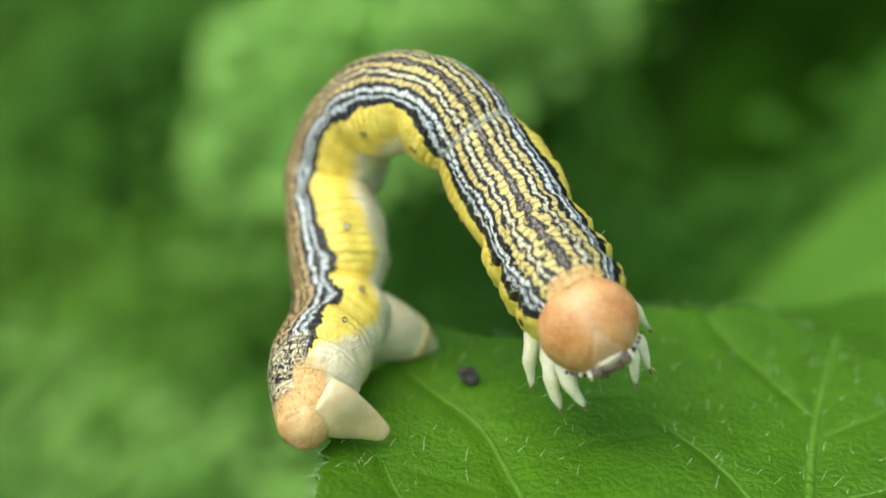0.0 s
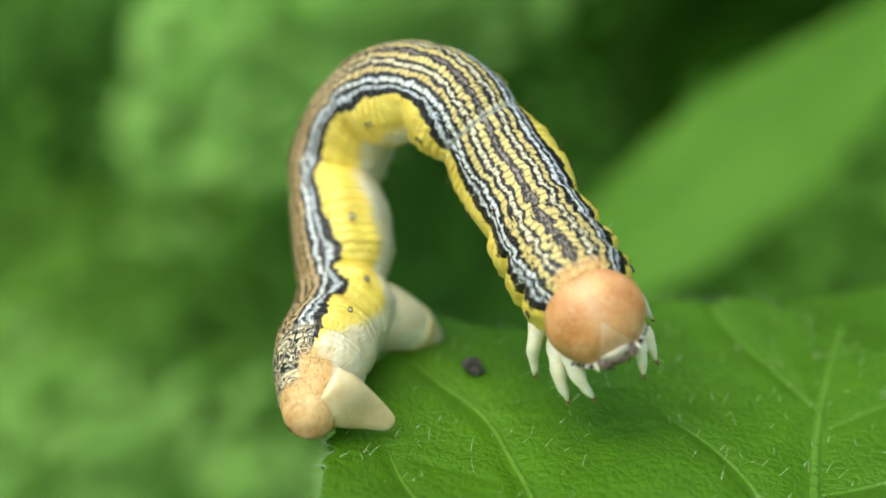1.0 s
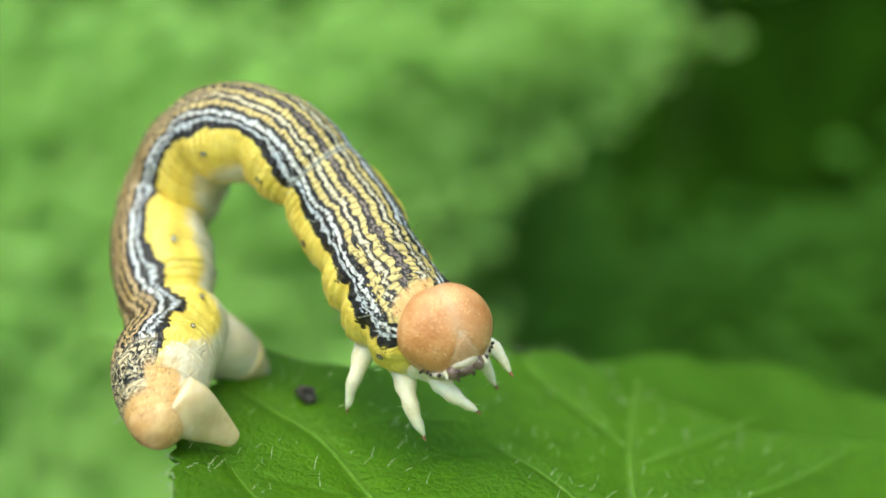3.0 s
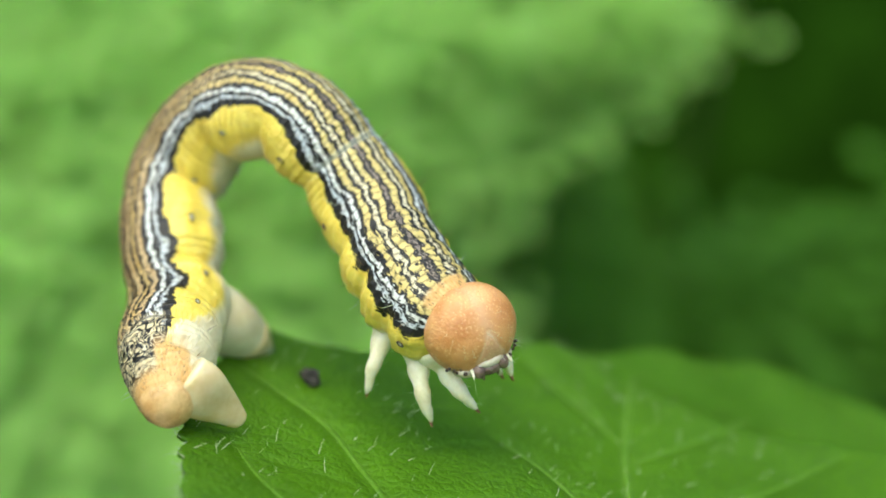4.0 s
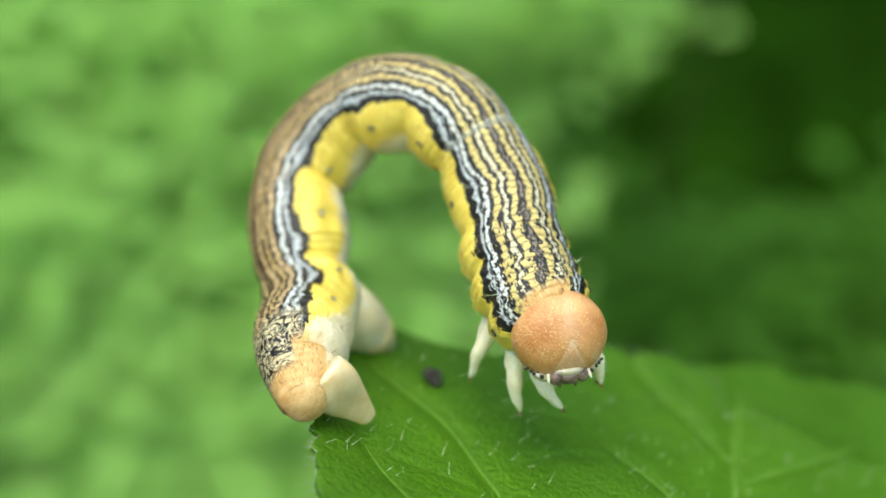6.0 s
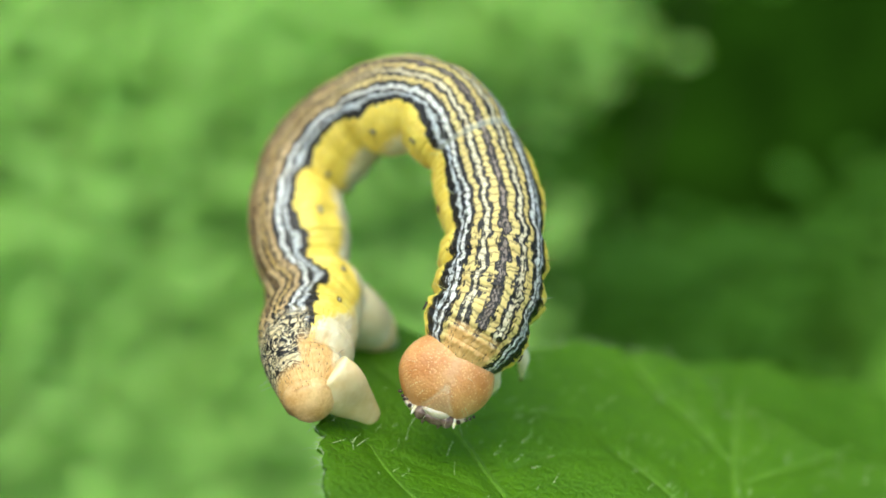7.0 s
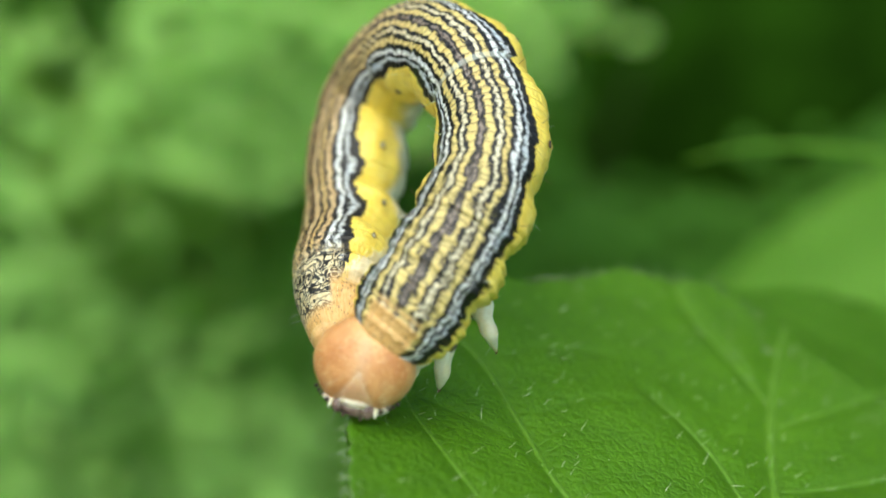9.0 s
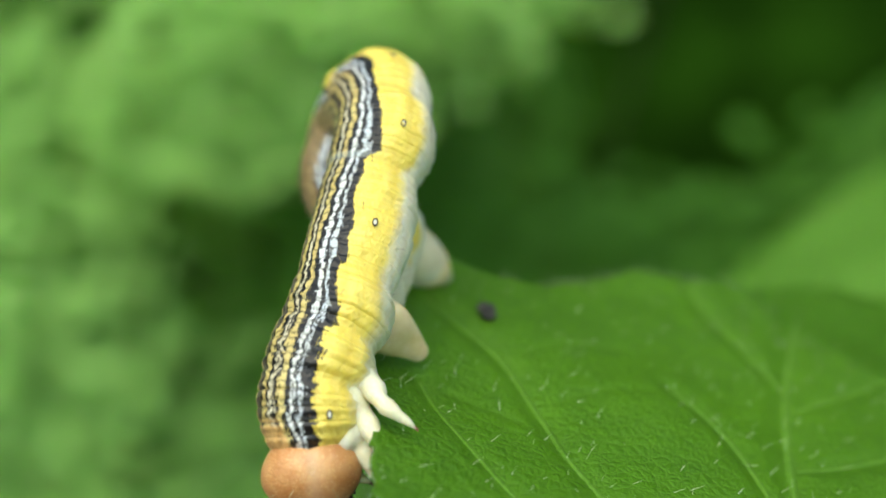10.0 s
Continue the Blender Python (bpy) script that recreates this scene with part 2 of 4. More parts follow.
def leaf_material(name, dark, light, glow, scale=1.0, gloss=0.45, through_light=0.45):
    """Green leaf: mottled, netted with fine veins, lets light through."""
    m, nodes, links, s = material(name)
    co = object_space(nodes)
    big, small = noise_node(nodes, links, 120 * scale, 3, co), noise_node(nodes, links, 900 * scale, 4, co)
    f = math_node(nodes, links, "ADD", math_node(nodes, links, "MULTIPLY", big.outputs[0], 0.6), math_node(nodes, links, "MULTIPLY", small.outputs[0], 0.4))
    r = ramp_node(nodes, [(0.35, dark), (0.65, light)])
    links.new(f, r.inputs[0])
    net = nodes.new("ShaderNodeTexVoronoi")
    net.feature = "DISTANCE_TO_EDGE"
    net.inputs["Scale"].default_value = 2100 * scale
    links.new(co, net.inputs["Vector"])
    mesh2 = nodes.new("ShaderNodeTexVoronoi")
    mesh2.feature = "DISTANCE_TO_EDGE"
    mesh2.inputs["Scale"].default_value = 4800 * scale
    links.new(co, mesh2.inputs["Vector"])
    edge = ramp_node(nodes, [(0.0, (1, 1, 1)), (0.05, (0.55, 0.55, 0.55)), (0.12, (0, 0, 0))])
    links.new(net.outputs["Distance"], edge.inputs[0])
    edge2 = ramp_node(nodes, [(0.0, (0.6, 0.6, 0.6)), (0.14, (0, 0, 0))])
    links.new(mesh2.outputs["Distance"], edge2.inputs[0])
    lines = math_node(nodes, links, "MULTIPLY", math_node(nodes, links, "MAXIMUM", edge.outputs[0], edge2.outputs[0]), 0.5)
    col = mix_node(nodes, links, lines, r.outputs[0], glow)
    rib = nodes.new("ShaderNodeAttribute")
    rib.attribute_name = "rib"
    col = mix_node(nodes, links, math_node(nodes, links, "MULTIPLY", rib.outputs["Fac"], 0.35), col, (0.20, 0.40, 0.06))
    links.new(col, s.inputs["Base Color"])
    s.inputs["Roughness"].default_value = gloss
    s.inputs["Specular IOR Level"].default_value = 0.42 if scale == 1.0 else 0.2
    height = math_node(nodes, links, "ADD", net.outputs["Distance"], math_node(nodes, links, "ADD", math_node(nodes, links, "MULTIPLY", mesh2.outputs["Distance"], 0.6), math_node(nodes, links, "MULTIPLY", small.outputs[0], 0.5)))
    add_bump(nodes, links, s, height, 0.75, 1.6e-4 / scale)
    t = nodes.new("ShaderNodeBsdfTranslucent")
    links.new(mix_node(nodes, links, 1.0, col, (1.15, 1.25, 0.25), "MULTIPLY"), t.inputs[0])
    mixer = nodes.new("ShaderNodeMixShader")
    mixer.inputs[0].default_value = through_light
    links.new(s.outputs[0], mixer.inputs[1])
    links.new(t.outputs[0], mixer.inputs[2])
    links.new(mixer.outputs[0], nodes["Material Output"].inputs[0])
    return m


SKIN = skin()
LEAF_GREEN = leaf_material("hairy leaf", (0.068, 0.205, 0.005), (0.115, 0.31, 0.008), (0.14, 0.32, 0.03))
# Lit, half-lit and shaded tones of one leaf; the light lies in the colour.
LIT_GREEN = leaf_material("lit-toned far leaf", (0.36, 0.60, 0.155), (0.46, 0.72, 0.245), (0.41, 0.66, 0.20), 0.12, 0.5, 0.5)
HALF_LIT_GREEN = leaf_material("half-lit-toned far leaf", (0.08, 0.24, 0.02), (0.13, 0.33, 0.035), (0.16, 0.36, 0.06), 0.12, 0.5, 0.45)
SHADED_GREEN = leaf_material("shade-toned far leaf", (0.045, 0.16, 0.008), (0.075, 0.23, 0.014), (0.1, 0.3, 0.05), 0.12, 0.5, 0.4)
VEIN = leaf_material("leaf vein", (0.085, 0.235, 0.012), (0.14, 0.33, 0.025), (0.17, 0.36, 0.04), 1.0, 0.45, 0.3)
FOOT = simple("cream flesh", (0.66, 0.57, 0.34), (0.82, 0.76, 0.56), 420, 0.24, 0.3, 4e-5, 0.4)
FLAP = simple("milky translucent flesh", (0.60, 0.43, 0.21), (0.80, 0.66, 0.40), 380, 0.16, 0.3, 4e-5, 0.5, 0.6)
FOOT_TIP = simple("amber foot pad", (0.60, 0.46, 0.20), (0.76, 0.62, 0.32), 900, 0.35, 0.2, 2e-5, 0.3)
PLATE = simple("orange brown plate", (0.54, 0.30, 0.10), (0.82, 0.55, 0.26), 1700, 0.4, 0.5, 5e-5, 0.2)
LEG = simple("pale leg", (0.66, 0.60, 0.38), (0.82, 0.78, 0.58), 1200, 0.42, 0.2, 2e-5, 0.3)
CLAW = simple("brown claw", (0.10, 0.045, 0.02), (0.25, 0.12, 0.05), 2500, 0.35)
HAIR = simple("pale hair", (0.45, 0.55, 0.30), (0.70, 0.76, 0.52), 2000, 0.5)
PLUG = simple("ivory plug", (0.70, 0.66, 0.48), (0.82, 0.80, 0.66), 2500, 0.4)
DARK = simple("black speck", (0.012, 0.008, 0.007), (0.05, 0.02, 0.015), 3000, 0.3)
LIP = simple("milky lip", (0.46, 0.36, 0.24), (0.72, 0.63, 0.48), 1600, 0.3, 0.2, 2e-5, 0.3)
JAW = simple("grey brown jaw", (0.07, 0.035, 0.03), (0.26, 0.18, 0.14), 1800, 0.25)
FRASS = simple("dry frass", (0.012, 0.011, 0.010), (0.10, 0.09, 0.08), 2600, 0.7, 0.8, 8e-5)
# Near-black green that puts the hedge's deep shade into the colour.
PAINTED_SHADE = simple("painted deep shade of the hedge", (0.006, 0.022, 0.002), (0.022, 0.075, 0.006), 14, 1.0, spec=0.0)
TWIG = simple("brown twig", (0.02, 0.025, 0.008), (0.045, 0.05, 0.018), 120, 0.8, 0.3, 2e-4)
NEAR_GREEN = leaf_material("light near leaf", (0.13, 0.33, 0.03), (0.19, 0.42, 0.05), (0.24, 0.46, 0.08), 0.6, 0.45, 0.5)
LONG_GREEN = leaf_material("long green leaf", (0.22, 0.45, 0.07), (0.30, 0.55, 0.12), (0.28, 0.53, 0.11), 0.4, 0.45, 0.5)
EARTH = simple("leaf litter", (0.02, 0.022, 0.01), (0.06, 0.06, 0.03), 40, 0.9, 0.4, 1e-3)


def head_material():
    m, nodes, links, s = material("orange head capsule")
    co = object_space(nodes)
    n1, n2 = noise_node(nodes, links, 900, 5, co), noise_node(nodes, links, 2600, 3, co)
    r = ramp_node(nodes, [(0.34, (0.52, 0.21, 0.065)), (0.7, (0.74, 0.40, 0.17))])
    links.new(n1.outputs[0], r.inputs[0])
    v = nodes.new("ShaderNodeTexVoronoi")
    v.inputs["Scale"].default_value = 10500
    links.new(co, v.inputs["Vector"])
    dots = ramp_node(nodes, [(0.0, (1, 1, 1)), (0.20, (1, 1, 1)), (0.34, (0, 0, 0))])
    links.new(v.outputs["Distance"], dots.inputs[0])
    spots = math_node(nodes, links, "MULTIPLY", dots.outputs[0], math_node(nodes, links, "GREATER_THAN", n2.outputs[0], 0.46))
    col = mix_node(nodes, links, math_node(nodes, links, "MULTIPLY", spots, 0.62), r.outputs[0], (0.90, 0.62, 0.30))
    pale = nodes.new("ShaderNodeAttribute")
    pale.attribute_name = "pale"
    col = mix_node(nodes, links, pale.outputs["Fac"], col, (0.70, 0.50, 0.33))
    links.new(col, s.inputs["Base Color"])
    s.inputs["Roughness"].default_value = 0.36
    s.inputs["Subsurface Weight"].default_value = 0.2
    s.inputs["Subsurface Radius"].default_value = (1.0, 0.5, 0.2)
    s.inputs["Subsurface Scale"].default_value = 0.0003
    h = math_node(nodes, links, "ADD", n2.outputs[0], v.outputs["Distance"])
    add_bump(nodes, links, s, h, 0.6, 4e-5)
    return m


HEAD = head_material()


# ---- mesh helpers ----
def part(name, bm, mat, parent=None, label="", smooth=True):
    """Links a bmesh as one mesh object under a thing or a part."""
    me = bpy.data.meshes.new(name)
    if smooth:
        for f in bm.faces:
            f.smooth = True
    bm.to_mesh(me)
    bm.free()
    me.materials.append(mat)
    ob = new(name, me)
    ob.parent = parent
    if label:
        tagged(ob, label)
    return ob


def loft(bm, path, radii, sides=16, flat=1.0, up=(0, 0, 1), cap=True):
    """A tube of changing radius along a list of points; flat squeezes it along up."""
    rows = []
    up = Vector(up)
    for i, p in enumerate(path):
        p = Vector(p)
        d = (Vector(path[min(i + 1, len(path) - 1)]) - Vector(path[max(i - 1, 0)])).normalized()
        n = (up - d * up.dot(d))
        n = n.normalized() if n.length > 1e-6 else d.orthogonal().normalized()
        s = d.cross(n)
        rows.append([bm.verts.new(p + radii[i] * (math.cos(k * math.tau / sides) * s + flat * math.sin(k * math.tau / sides) * n)) for k in range(sides)])
    for a, b in zip(rows, rows[1:]):
        for k in range(sides):
            bm.faces.new((a[k], a[(k + 1) % sides], b[(k + 1) % sides], b[k]))
    if cap:
        bm.faces.new(rows[0][::-1])
        bm.faces.new(rows[-1])
    return rows


def bend(points, n=10):
    """Points along a smooth curve through a few given ones."""
    p = np.array(points, float)
    u = np.linspace(0, len(p) - 1, n)
    return [Vector(hermite(np.arange(len(p)), p, x)) for x in u]


def hermite(us, ps, u):
    """Smooth curve through ps at the stations us, at u."""
    us, ps = np.asarray(us, float), np.asarray(ps, float)
    i = int(np.clip(np.searchsorted(us, u) - 1, 0, len(us) - 2))
    def slope(k):
        if 0 < k < len(us) - 1:
            a, b = us[k] - us[k - 1], us[k + 1] - us[k]
            return ((ps[k] - ps[k - 1]) / a * b + (ps[k + 1] - ps[k]) / b * a) / (a + b)
        j = min(max(k, 1), len(us) - 1)
        return (ps[j] - ps[j - 1]) / (us[j] - us[j - 1])
    h = us[i + 1] - us[i]
    x = (u - us[i]) / h
    if u < us[0] or u > us[-1]:
        k = 0 if u < us[0] else len(us) - 1
        return ps[k] + slope(k) * (u - us[k])
    return ((2 * x**3 - 3 * x**2 + 1) * ps[i] + (x**3 - 2 * x**2 + x) * h * slope(i) + (3 * x**2 - 2 * x**3) * ps[i + 1] + (x**3 - x**2) * h * slope(i + 1))


# ---- the leaf, in its own space (millimetres times MM), tilted in the world ----
LEAF = pose(0, 0, 0, 16.912, 12.772, 4.922)
RIM = [(-4.35, -9.6), (-4.2, -12), (-3.4, -17), (5, -27), (19, -27), (31, -12), (31, 0), (24, 1.4), (20, 1.9), (17.2, 3.3), (14.6, 5.9), (13.3, 7.0),
       (11.7, 7.95), (9.8, 7.4), (8.3, 7.0), (7.3, 6.9), (5.9, 5.8), (3.7, 4.5), (2.5, 3.8), (0.1, 4.0), (-1.5, 4.7), (-3.3, 1.4), (-4.5, -3.2), (-4.5, -6.2)]
HUB = np.array([9.0, -6.0])
RIBS = [[(15.4, 7.0), (13.2, 0.0), (11.9, -6.0), (10.6, -14), (9.5, -25)],
        [(13.15, -0.4), (11.4, 3.4), (9.8, 7.1)], [(11.0, -11.6), (9.9, -6.6), (8.9, -4.4), (7.45, -2.1)],
        [(10.0, -21), (6.0, -15), (3.0, -9.5), (2.0, -6.4), (0.7, -2.9), (-1.2, -0.6), (-2.4, 1.0)],
        [(5.5, -19), (1.0, -13), (-1.4, -8.5), (-2.6, -5.4)], [(13.1, -1.5), (17, 1.5), (20, 3.6)], [(12.0, -6.0), (17, -3.5), (23, 1)],
        [(2.6, -8.2), (0.2, -6.6), (-2.4, -5.6)], [(2.0, -6.0), (4.0, -4.2), (7.0, -3.0)], [(9.2, -5.2), (10.6, -3.2), (12.4, -2.8)],
        [(7.0, -2.2), (8.6, 0.6), (11.2, 3.2)], [(0.7, -2.9), (3.0, -0.8), (6.2, 0.2)], [(-0.6, -1.2), (1.6, 1.6), (3.4, 4.4)]]
RIB_SIZE = [(0.42, 0.30), (0.26, 0.22), (0.26, 0.22), (0.28, 0.24), (0.2, 0.16), (0.24, 0.2), (0.24, 0.2)] + [(0.12, 0.07)] * 6


def rib_near(xy):
    """For points on the leaf: depth of the furrow there and how much of a rib it is."""
    depth, rib = np.zeros(len(xy)), np.zeros(len(xy))
    for pts, (wide, deep) in zip(RIBS, RIB_SIZE):
        c = np.array([hermite(np.arange(len(pts)), pts, u) for u in np.linspace(0, len(pts) - 1, 60)])
        d = np.min(np.hypot(xy[:, None, 0] - c[None, :, 0], xy[:, None, 1] - c[None, :, 1]), axis=1)
        depth = np.maximum(depth, deep * np.exp(-(d / (wide * 2.2)) ** 2))
        rib = np.maximum(rib, np.exp(-(d / (wide * 0.55)) ** 2) * (1.0 if wide > 0.15 else 0.5))
    return depth, rib


def leaf_height(x, y):
    """The upper face of the leaf, in millimetres."""
    x, y = np.asarray(x, float), np.asarray(y, float)
    fall = 0.13 * np.log1p(np.exp(-(y + 1.0) * 1.2)) / 1.2
    lift = 0.10 * np.log1p(np.exp((x - 13.5) * 0.8)) / 0.8
    roll = 0.10 * np.sin(x * 0.55 + 0.8) * np.cos(y * 0.5) - 0.12 * np.exp(-((y - 5.2) / 1.5) ** 2)
    dish = 0.45 * np.exp(-((x - 7) ** 2 / 10 + (y + 4.5) ** 2 / 16)) - 0.45 * np.exp(-((x + 2) ** 2 / 8 + (y + 5.8) ** 2 / 8))
    corner = -0.50 * np.exp(-((x + 2) ** 2 / 6 + (y - 3.6) ** 2 / 6))
    return fall + lift + roll + dish + corner


def build_leaf():
    n, rings = 520, 74
    ang = [math.atan2(y - HUB[1], x - HUB[0]) for x, y in RIM]
    rad = [math.hypot(x - HUB[0], y - HUB[1]) for x, y in RIM]
    order = np.argsort(ang)
    a, r = np.array(ang)[order], np.array(rad)[order]
    a, r = np.concatenate([a - math.tau, a, a + math.tau]), np.concatenate([r, r, r])
    th = np.linspace(-math.pi, math.pi, n, endpoint=False)
    edge = np.array([hermite(a, r[:, None], t)[0] for t in th])
    tooth = (th * 11.5) % 1.0
    edge = edge + (0.10 + 0.12 * np.sin(th * 3.3) ** 2) * (tooth * np.exp(-((1 - tooth) * 2.0)) * 1.6 - 0.35) + 0.05 * np.sin(th * 91 + 3 * np.sin(th * 7)) + 0.05 * np.sin(th * 37 + 1)
    rho = np.linspace(0.012, 1, rings) ** 0.85
    xy = np.stack([HUB[0] + rho[:, None] * edge * np.cos(th), HUB[1] + rho[:, None] * edge * np.sin(th)], -1).reshape(-1, 2)
    depth, rib = rib_near(xy)
    z = leaf_height(xy[:, 0], xy[:, 1]) - depth
    top = np.column_stack([xy, z])
    low = top - np.array([0, 0, 0.22])
    low[:, 2] -= depth * 0.8
    count = len(top)
    faces = []
    for i in range(rings - 1):
        for k in range(n):
            b, c = i * n + k, i * n + (k + 1) % n
            faces.append((b, b + n, c + n, c))
            faces.append((count + b, count + c, count + c + n, count + b + n))
    last = (rings - 1) * n
    for k in range(n):
        b, c = last + k, last + (k + 1) % n
        faces.append((b, b + count, c + count, c))
    faces.append(tuple(range(n)))
    faces.append(tuple(count + k for k in range(n))[::-1])
    me = bpy.data.meshes.new("leaf")
    me.from_pydata((np.vstack([top, low]) * MM).tolist(), [], faces)
    at = me.attributes.new("rib", "FLOAT", "POINT")
    at.data.foreach_set("value", np.concatenate([rib, rib]).astype(np.float32))
    me.polygons.foreach_set("use_smooth", [True] * len(me.polygons))
    me.materials.append(LEAF_GREEN)
    ob = new("leaf")
    ob.matrix_world = LEAF
    new("blade", me).parent = ob
    for i, (pts, (wide, deep)) in enumerate(zip(RIBS[:7], RIB_SIZE)):
        bm = bmesh.new()
        c = [hermite(np.arange(len(pts)), pts, u) for u in np.linspace(0.03, len(pts) - 1.03, 50)]
        line = [Vector((x, y, float(leaf_height(x, y)) - deep + 0.02)) * MM for x, y in c]
        loft(bm, line, [wide * MM * 0.42 * (0.5 + 0.5 * math.sin(math.pi * min(1, 0.12 + k / 60))) for k in range(50)], 10, 0.55)
        part("side_vein" if i else "midrib", bm, VEIN, ob, "pale green sunken leaf vein")
    tagged(ob, "fresh green hairy leaf with sunken veins and toothed edge", "leaf")
    return ob, np.column_stack([HUB[0] + edge * np.cos(th), HUB[1] + edge * np.sin(th)])


def build_hairs(rim):
    """Short pale hairs over the leaf and along its edge, one object."""
    rnd = random.Random(4)
    bm = bmesh.new()
    def hair(x, y, z, d, size, thick):
        side = d.orthogonal().normalized()
        p = Vector((x, y, z)) * MM
        bowed = p + d * size * MM * 0.55 + side * size * MM * 0.05
        loft(bm, [p, bowed, p + d * size * MM + side * size * MM * 0.22], [thick * MM, thick * MM * 0.7, thick * MM * 0.15], 4, cap=False)
    def inside(x, y):
        a = math.atan2(y - HUB[1], x - HUB[0])
        k = int((a + math.pi) / math.tau * len(rim)) % len(rim)
        return math.hypot(x - HUB[0], y - HUB[1]) < 0.985 * math.hypot(*(rim[k] - HUB))
    made = 0
    while made < 330:
        x, y = rnd.uniform(-5, 20), rnd.uniform(-17, 8)
        if not inside(x, y):
            continue
        d = Vector((rnd.gauss(0.15, 0.45), rnd.gauss(-0.2, 0.45), 1)).normalized()
        hair(x, y, float(leaf_height(x, y)) - 0.03, d, rnd.uniform(0.2, 0.6), 0.011)
        made += 1
    for x, y in rim:
        if x > 14 or y < -20:
            continue
        for _ in range(1):
            out = (Vector((x, y, 0)) - Vector((HUB[0], HUB[1], 0))).normalized()
            d = (out + Vector((rnd.gauss(0, 0.5), rnd.gauss(0, 0.5), rnd.gauss(0.3, 0.5)))).normalized()
            hair(x, y, float(leaf_height(x, y)) - 0.1, d, rnd.uniform(0.2, 0.6), 0.010)
    ob = part("leaf_hairs", bm, HAIR)
    ob.matrix_world = LEAF
    tagged(ob, "short pale hairs standing on the green leaf", "hairs", kind="stuff")


leaf, rim = build_leaf()
build_hairs(rim)


def build_frass():
    bm = bmesh.new()
    bmesh.ops.create_icosphere(bm, subdivisions=4, radius=0.36 * MM)
    for v in bm.verts:
        v.co += v.co.normalized() * MM * (0.16 * noise.noise(v.co * 3600) + 0.10 * noise.noise(v.co * 9000))
        v.co = Vector((v.co.x * 1.1, v.co.y * 0.95, v.co.z * 0.85 + 0.27 * MM))
    ob = part("frass_pellet", bm, FRASS, smooth=False)
    ob.matrix_world = LEAF @ pose(0, 0, float(leaf_height(0, 0)) * MM)
    tagged(ob, "small dark crumbly frass pellet lying on the leaf", "frass")


build_frass()

# ---- the caterpillar ----
STATIONS = [0.0, 3.2, 7.5, 10.6, 13.3, 16.7, 20.4, 24.5, 27.6, 30.1, 32.2]
REAR = [(-5.28, -5.60, 1.66, 50), (-5.52, -2.70, 1.82, 52), (-5.33, 1.60, 1.90, 55)]
HOLES = [2.2, 3.8, 6.4, 9.8, 14.0, 18.5, 21.6, 25.6, 30.6]
JOINTS = [-0.5, 1.5, 3.0, 5.0, 8.0, 12.0, 16.4, 20.0, 22.7, 26.9, 28.5, 29.9, 31.6]
VIEW = LEAF.to_3x3().inverted()
RIGHT, TOWARD, UPWARD = (np.array(VIEW @ Vector(v)) for v in ((1, 0, 0), (0, -math.cos(radians(10)), math.sin(radians(10))), (0, math.sin(radians(10)), math.cos(radians(10)))))
SHAPES = []


def shape(t, rows, face, crown):
    """How the body lies at t: places (mm) and roll of its stations from the fifth segment on; where the face looks and the crown points."""
    places = np.array(REAR + rows, float)
    lean = float(np.interp(t, (2.0, 4.5, 8.5, 9.5), (0.10, -0.33, -0.33, 0.0)))
    places[1, :3] += RIGHT * lean * 0.45
    places[2, :3] += RIGHT * lean
    SHAPES.append((t, places, face, crown))


shape(0.0, [(-5.86, 4.06, 3.84, 63), (-6.35, 6.41, 5.18, 65), (-5.03, 5.84, 8.27, 60), (-2.24, 3.85, 9.67, 40), (0.64, 1.55, 7.87, 10), (2.03, -1.04, 6.82, 16), (3.13, -3.24, 6.32, 20), (3.92, -4.79, 5.87, 20)], (0.25, -0.25, 0.9), (-0.3, 0.9, 0.35))
shape(2.0, [(-5.90, 4.08, 3.83, 63), (-6.39, 6.47, 5.14, 65), (-5.07, 5.88, 8.23, 60), (-2.38, 3.76, 9.58, 40), (0.51, 1.51, 7.73, 10), (1.86, -1.12, 6.75, 16), (3.00, -3.25, 6.02, 20), (3.90, -4.80, 5.83, 20)], (0.25, -0.25, 0.9), (-0.3, 0.9, 0.35))
shape(2.5, [(-6.33, 4.24, 3.49, 67), (-6.38, 6.53, 5.06, 67), (-5.27, 5.69, 8.01, 63), (-2.69, 3.68, 9.01, 40), (0.16, 1.42, 7.39, 17), (1.45, -1.17, 6.35, 22), (2.61, -3.29, 5.66, 30), (3.63, -4.80, 6.02, 30)], (0.3, -0.2, 0.9), (-0.2, 0.9, 0.3))
shape(4.5, [(-6.44, 4.14, 3.32, 57), (-6.66, 6.20, 4.90, 59), (-5.21, 5.80, 8.04, 58), (-2.73, 3.66, 9.40, 40), (0.51, 1.60, 7.49, 17), (1.62, -1.15, 6.74, 20), (2.92, -3.25, 6.09, 27), (4.31, -4.69, 5.94, 30)], (0.4, -0.2, 0.85), (-0.25, 0.9, 0.3))
shape(5.7, [(-6.68, 4.01, 3.44, 57), (-6.83, 6.05, 5.09, 59), (-5.27, 5.95, 8.22, 58), (-2.66, 4.04, 9.64, 40), (0.18, 1.47, 8.32, 17), (1.10, -1.23, 7.27, 20), (2.33, -3.31, 6.58, 25), (3.55, -4.80, 6.55, 20)], (0.3, -0.2, 0.9), (-0.2, 0.9, 0.3))
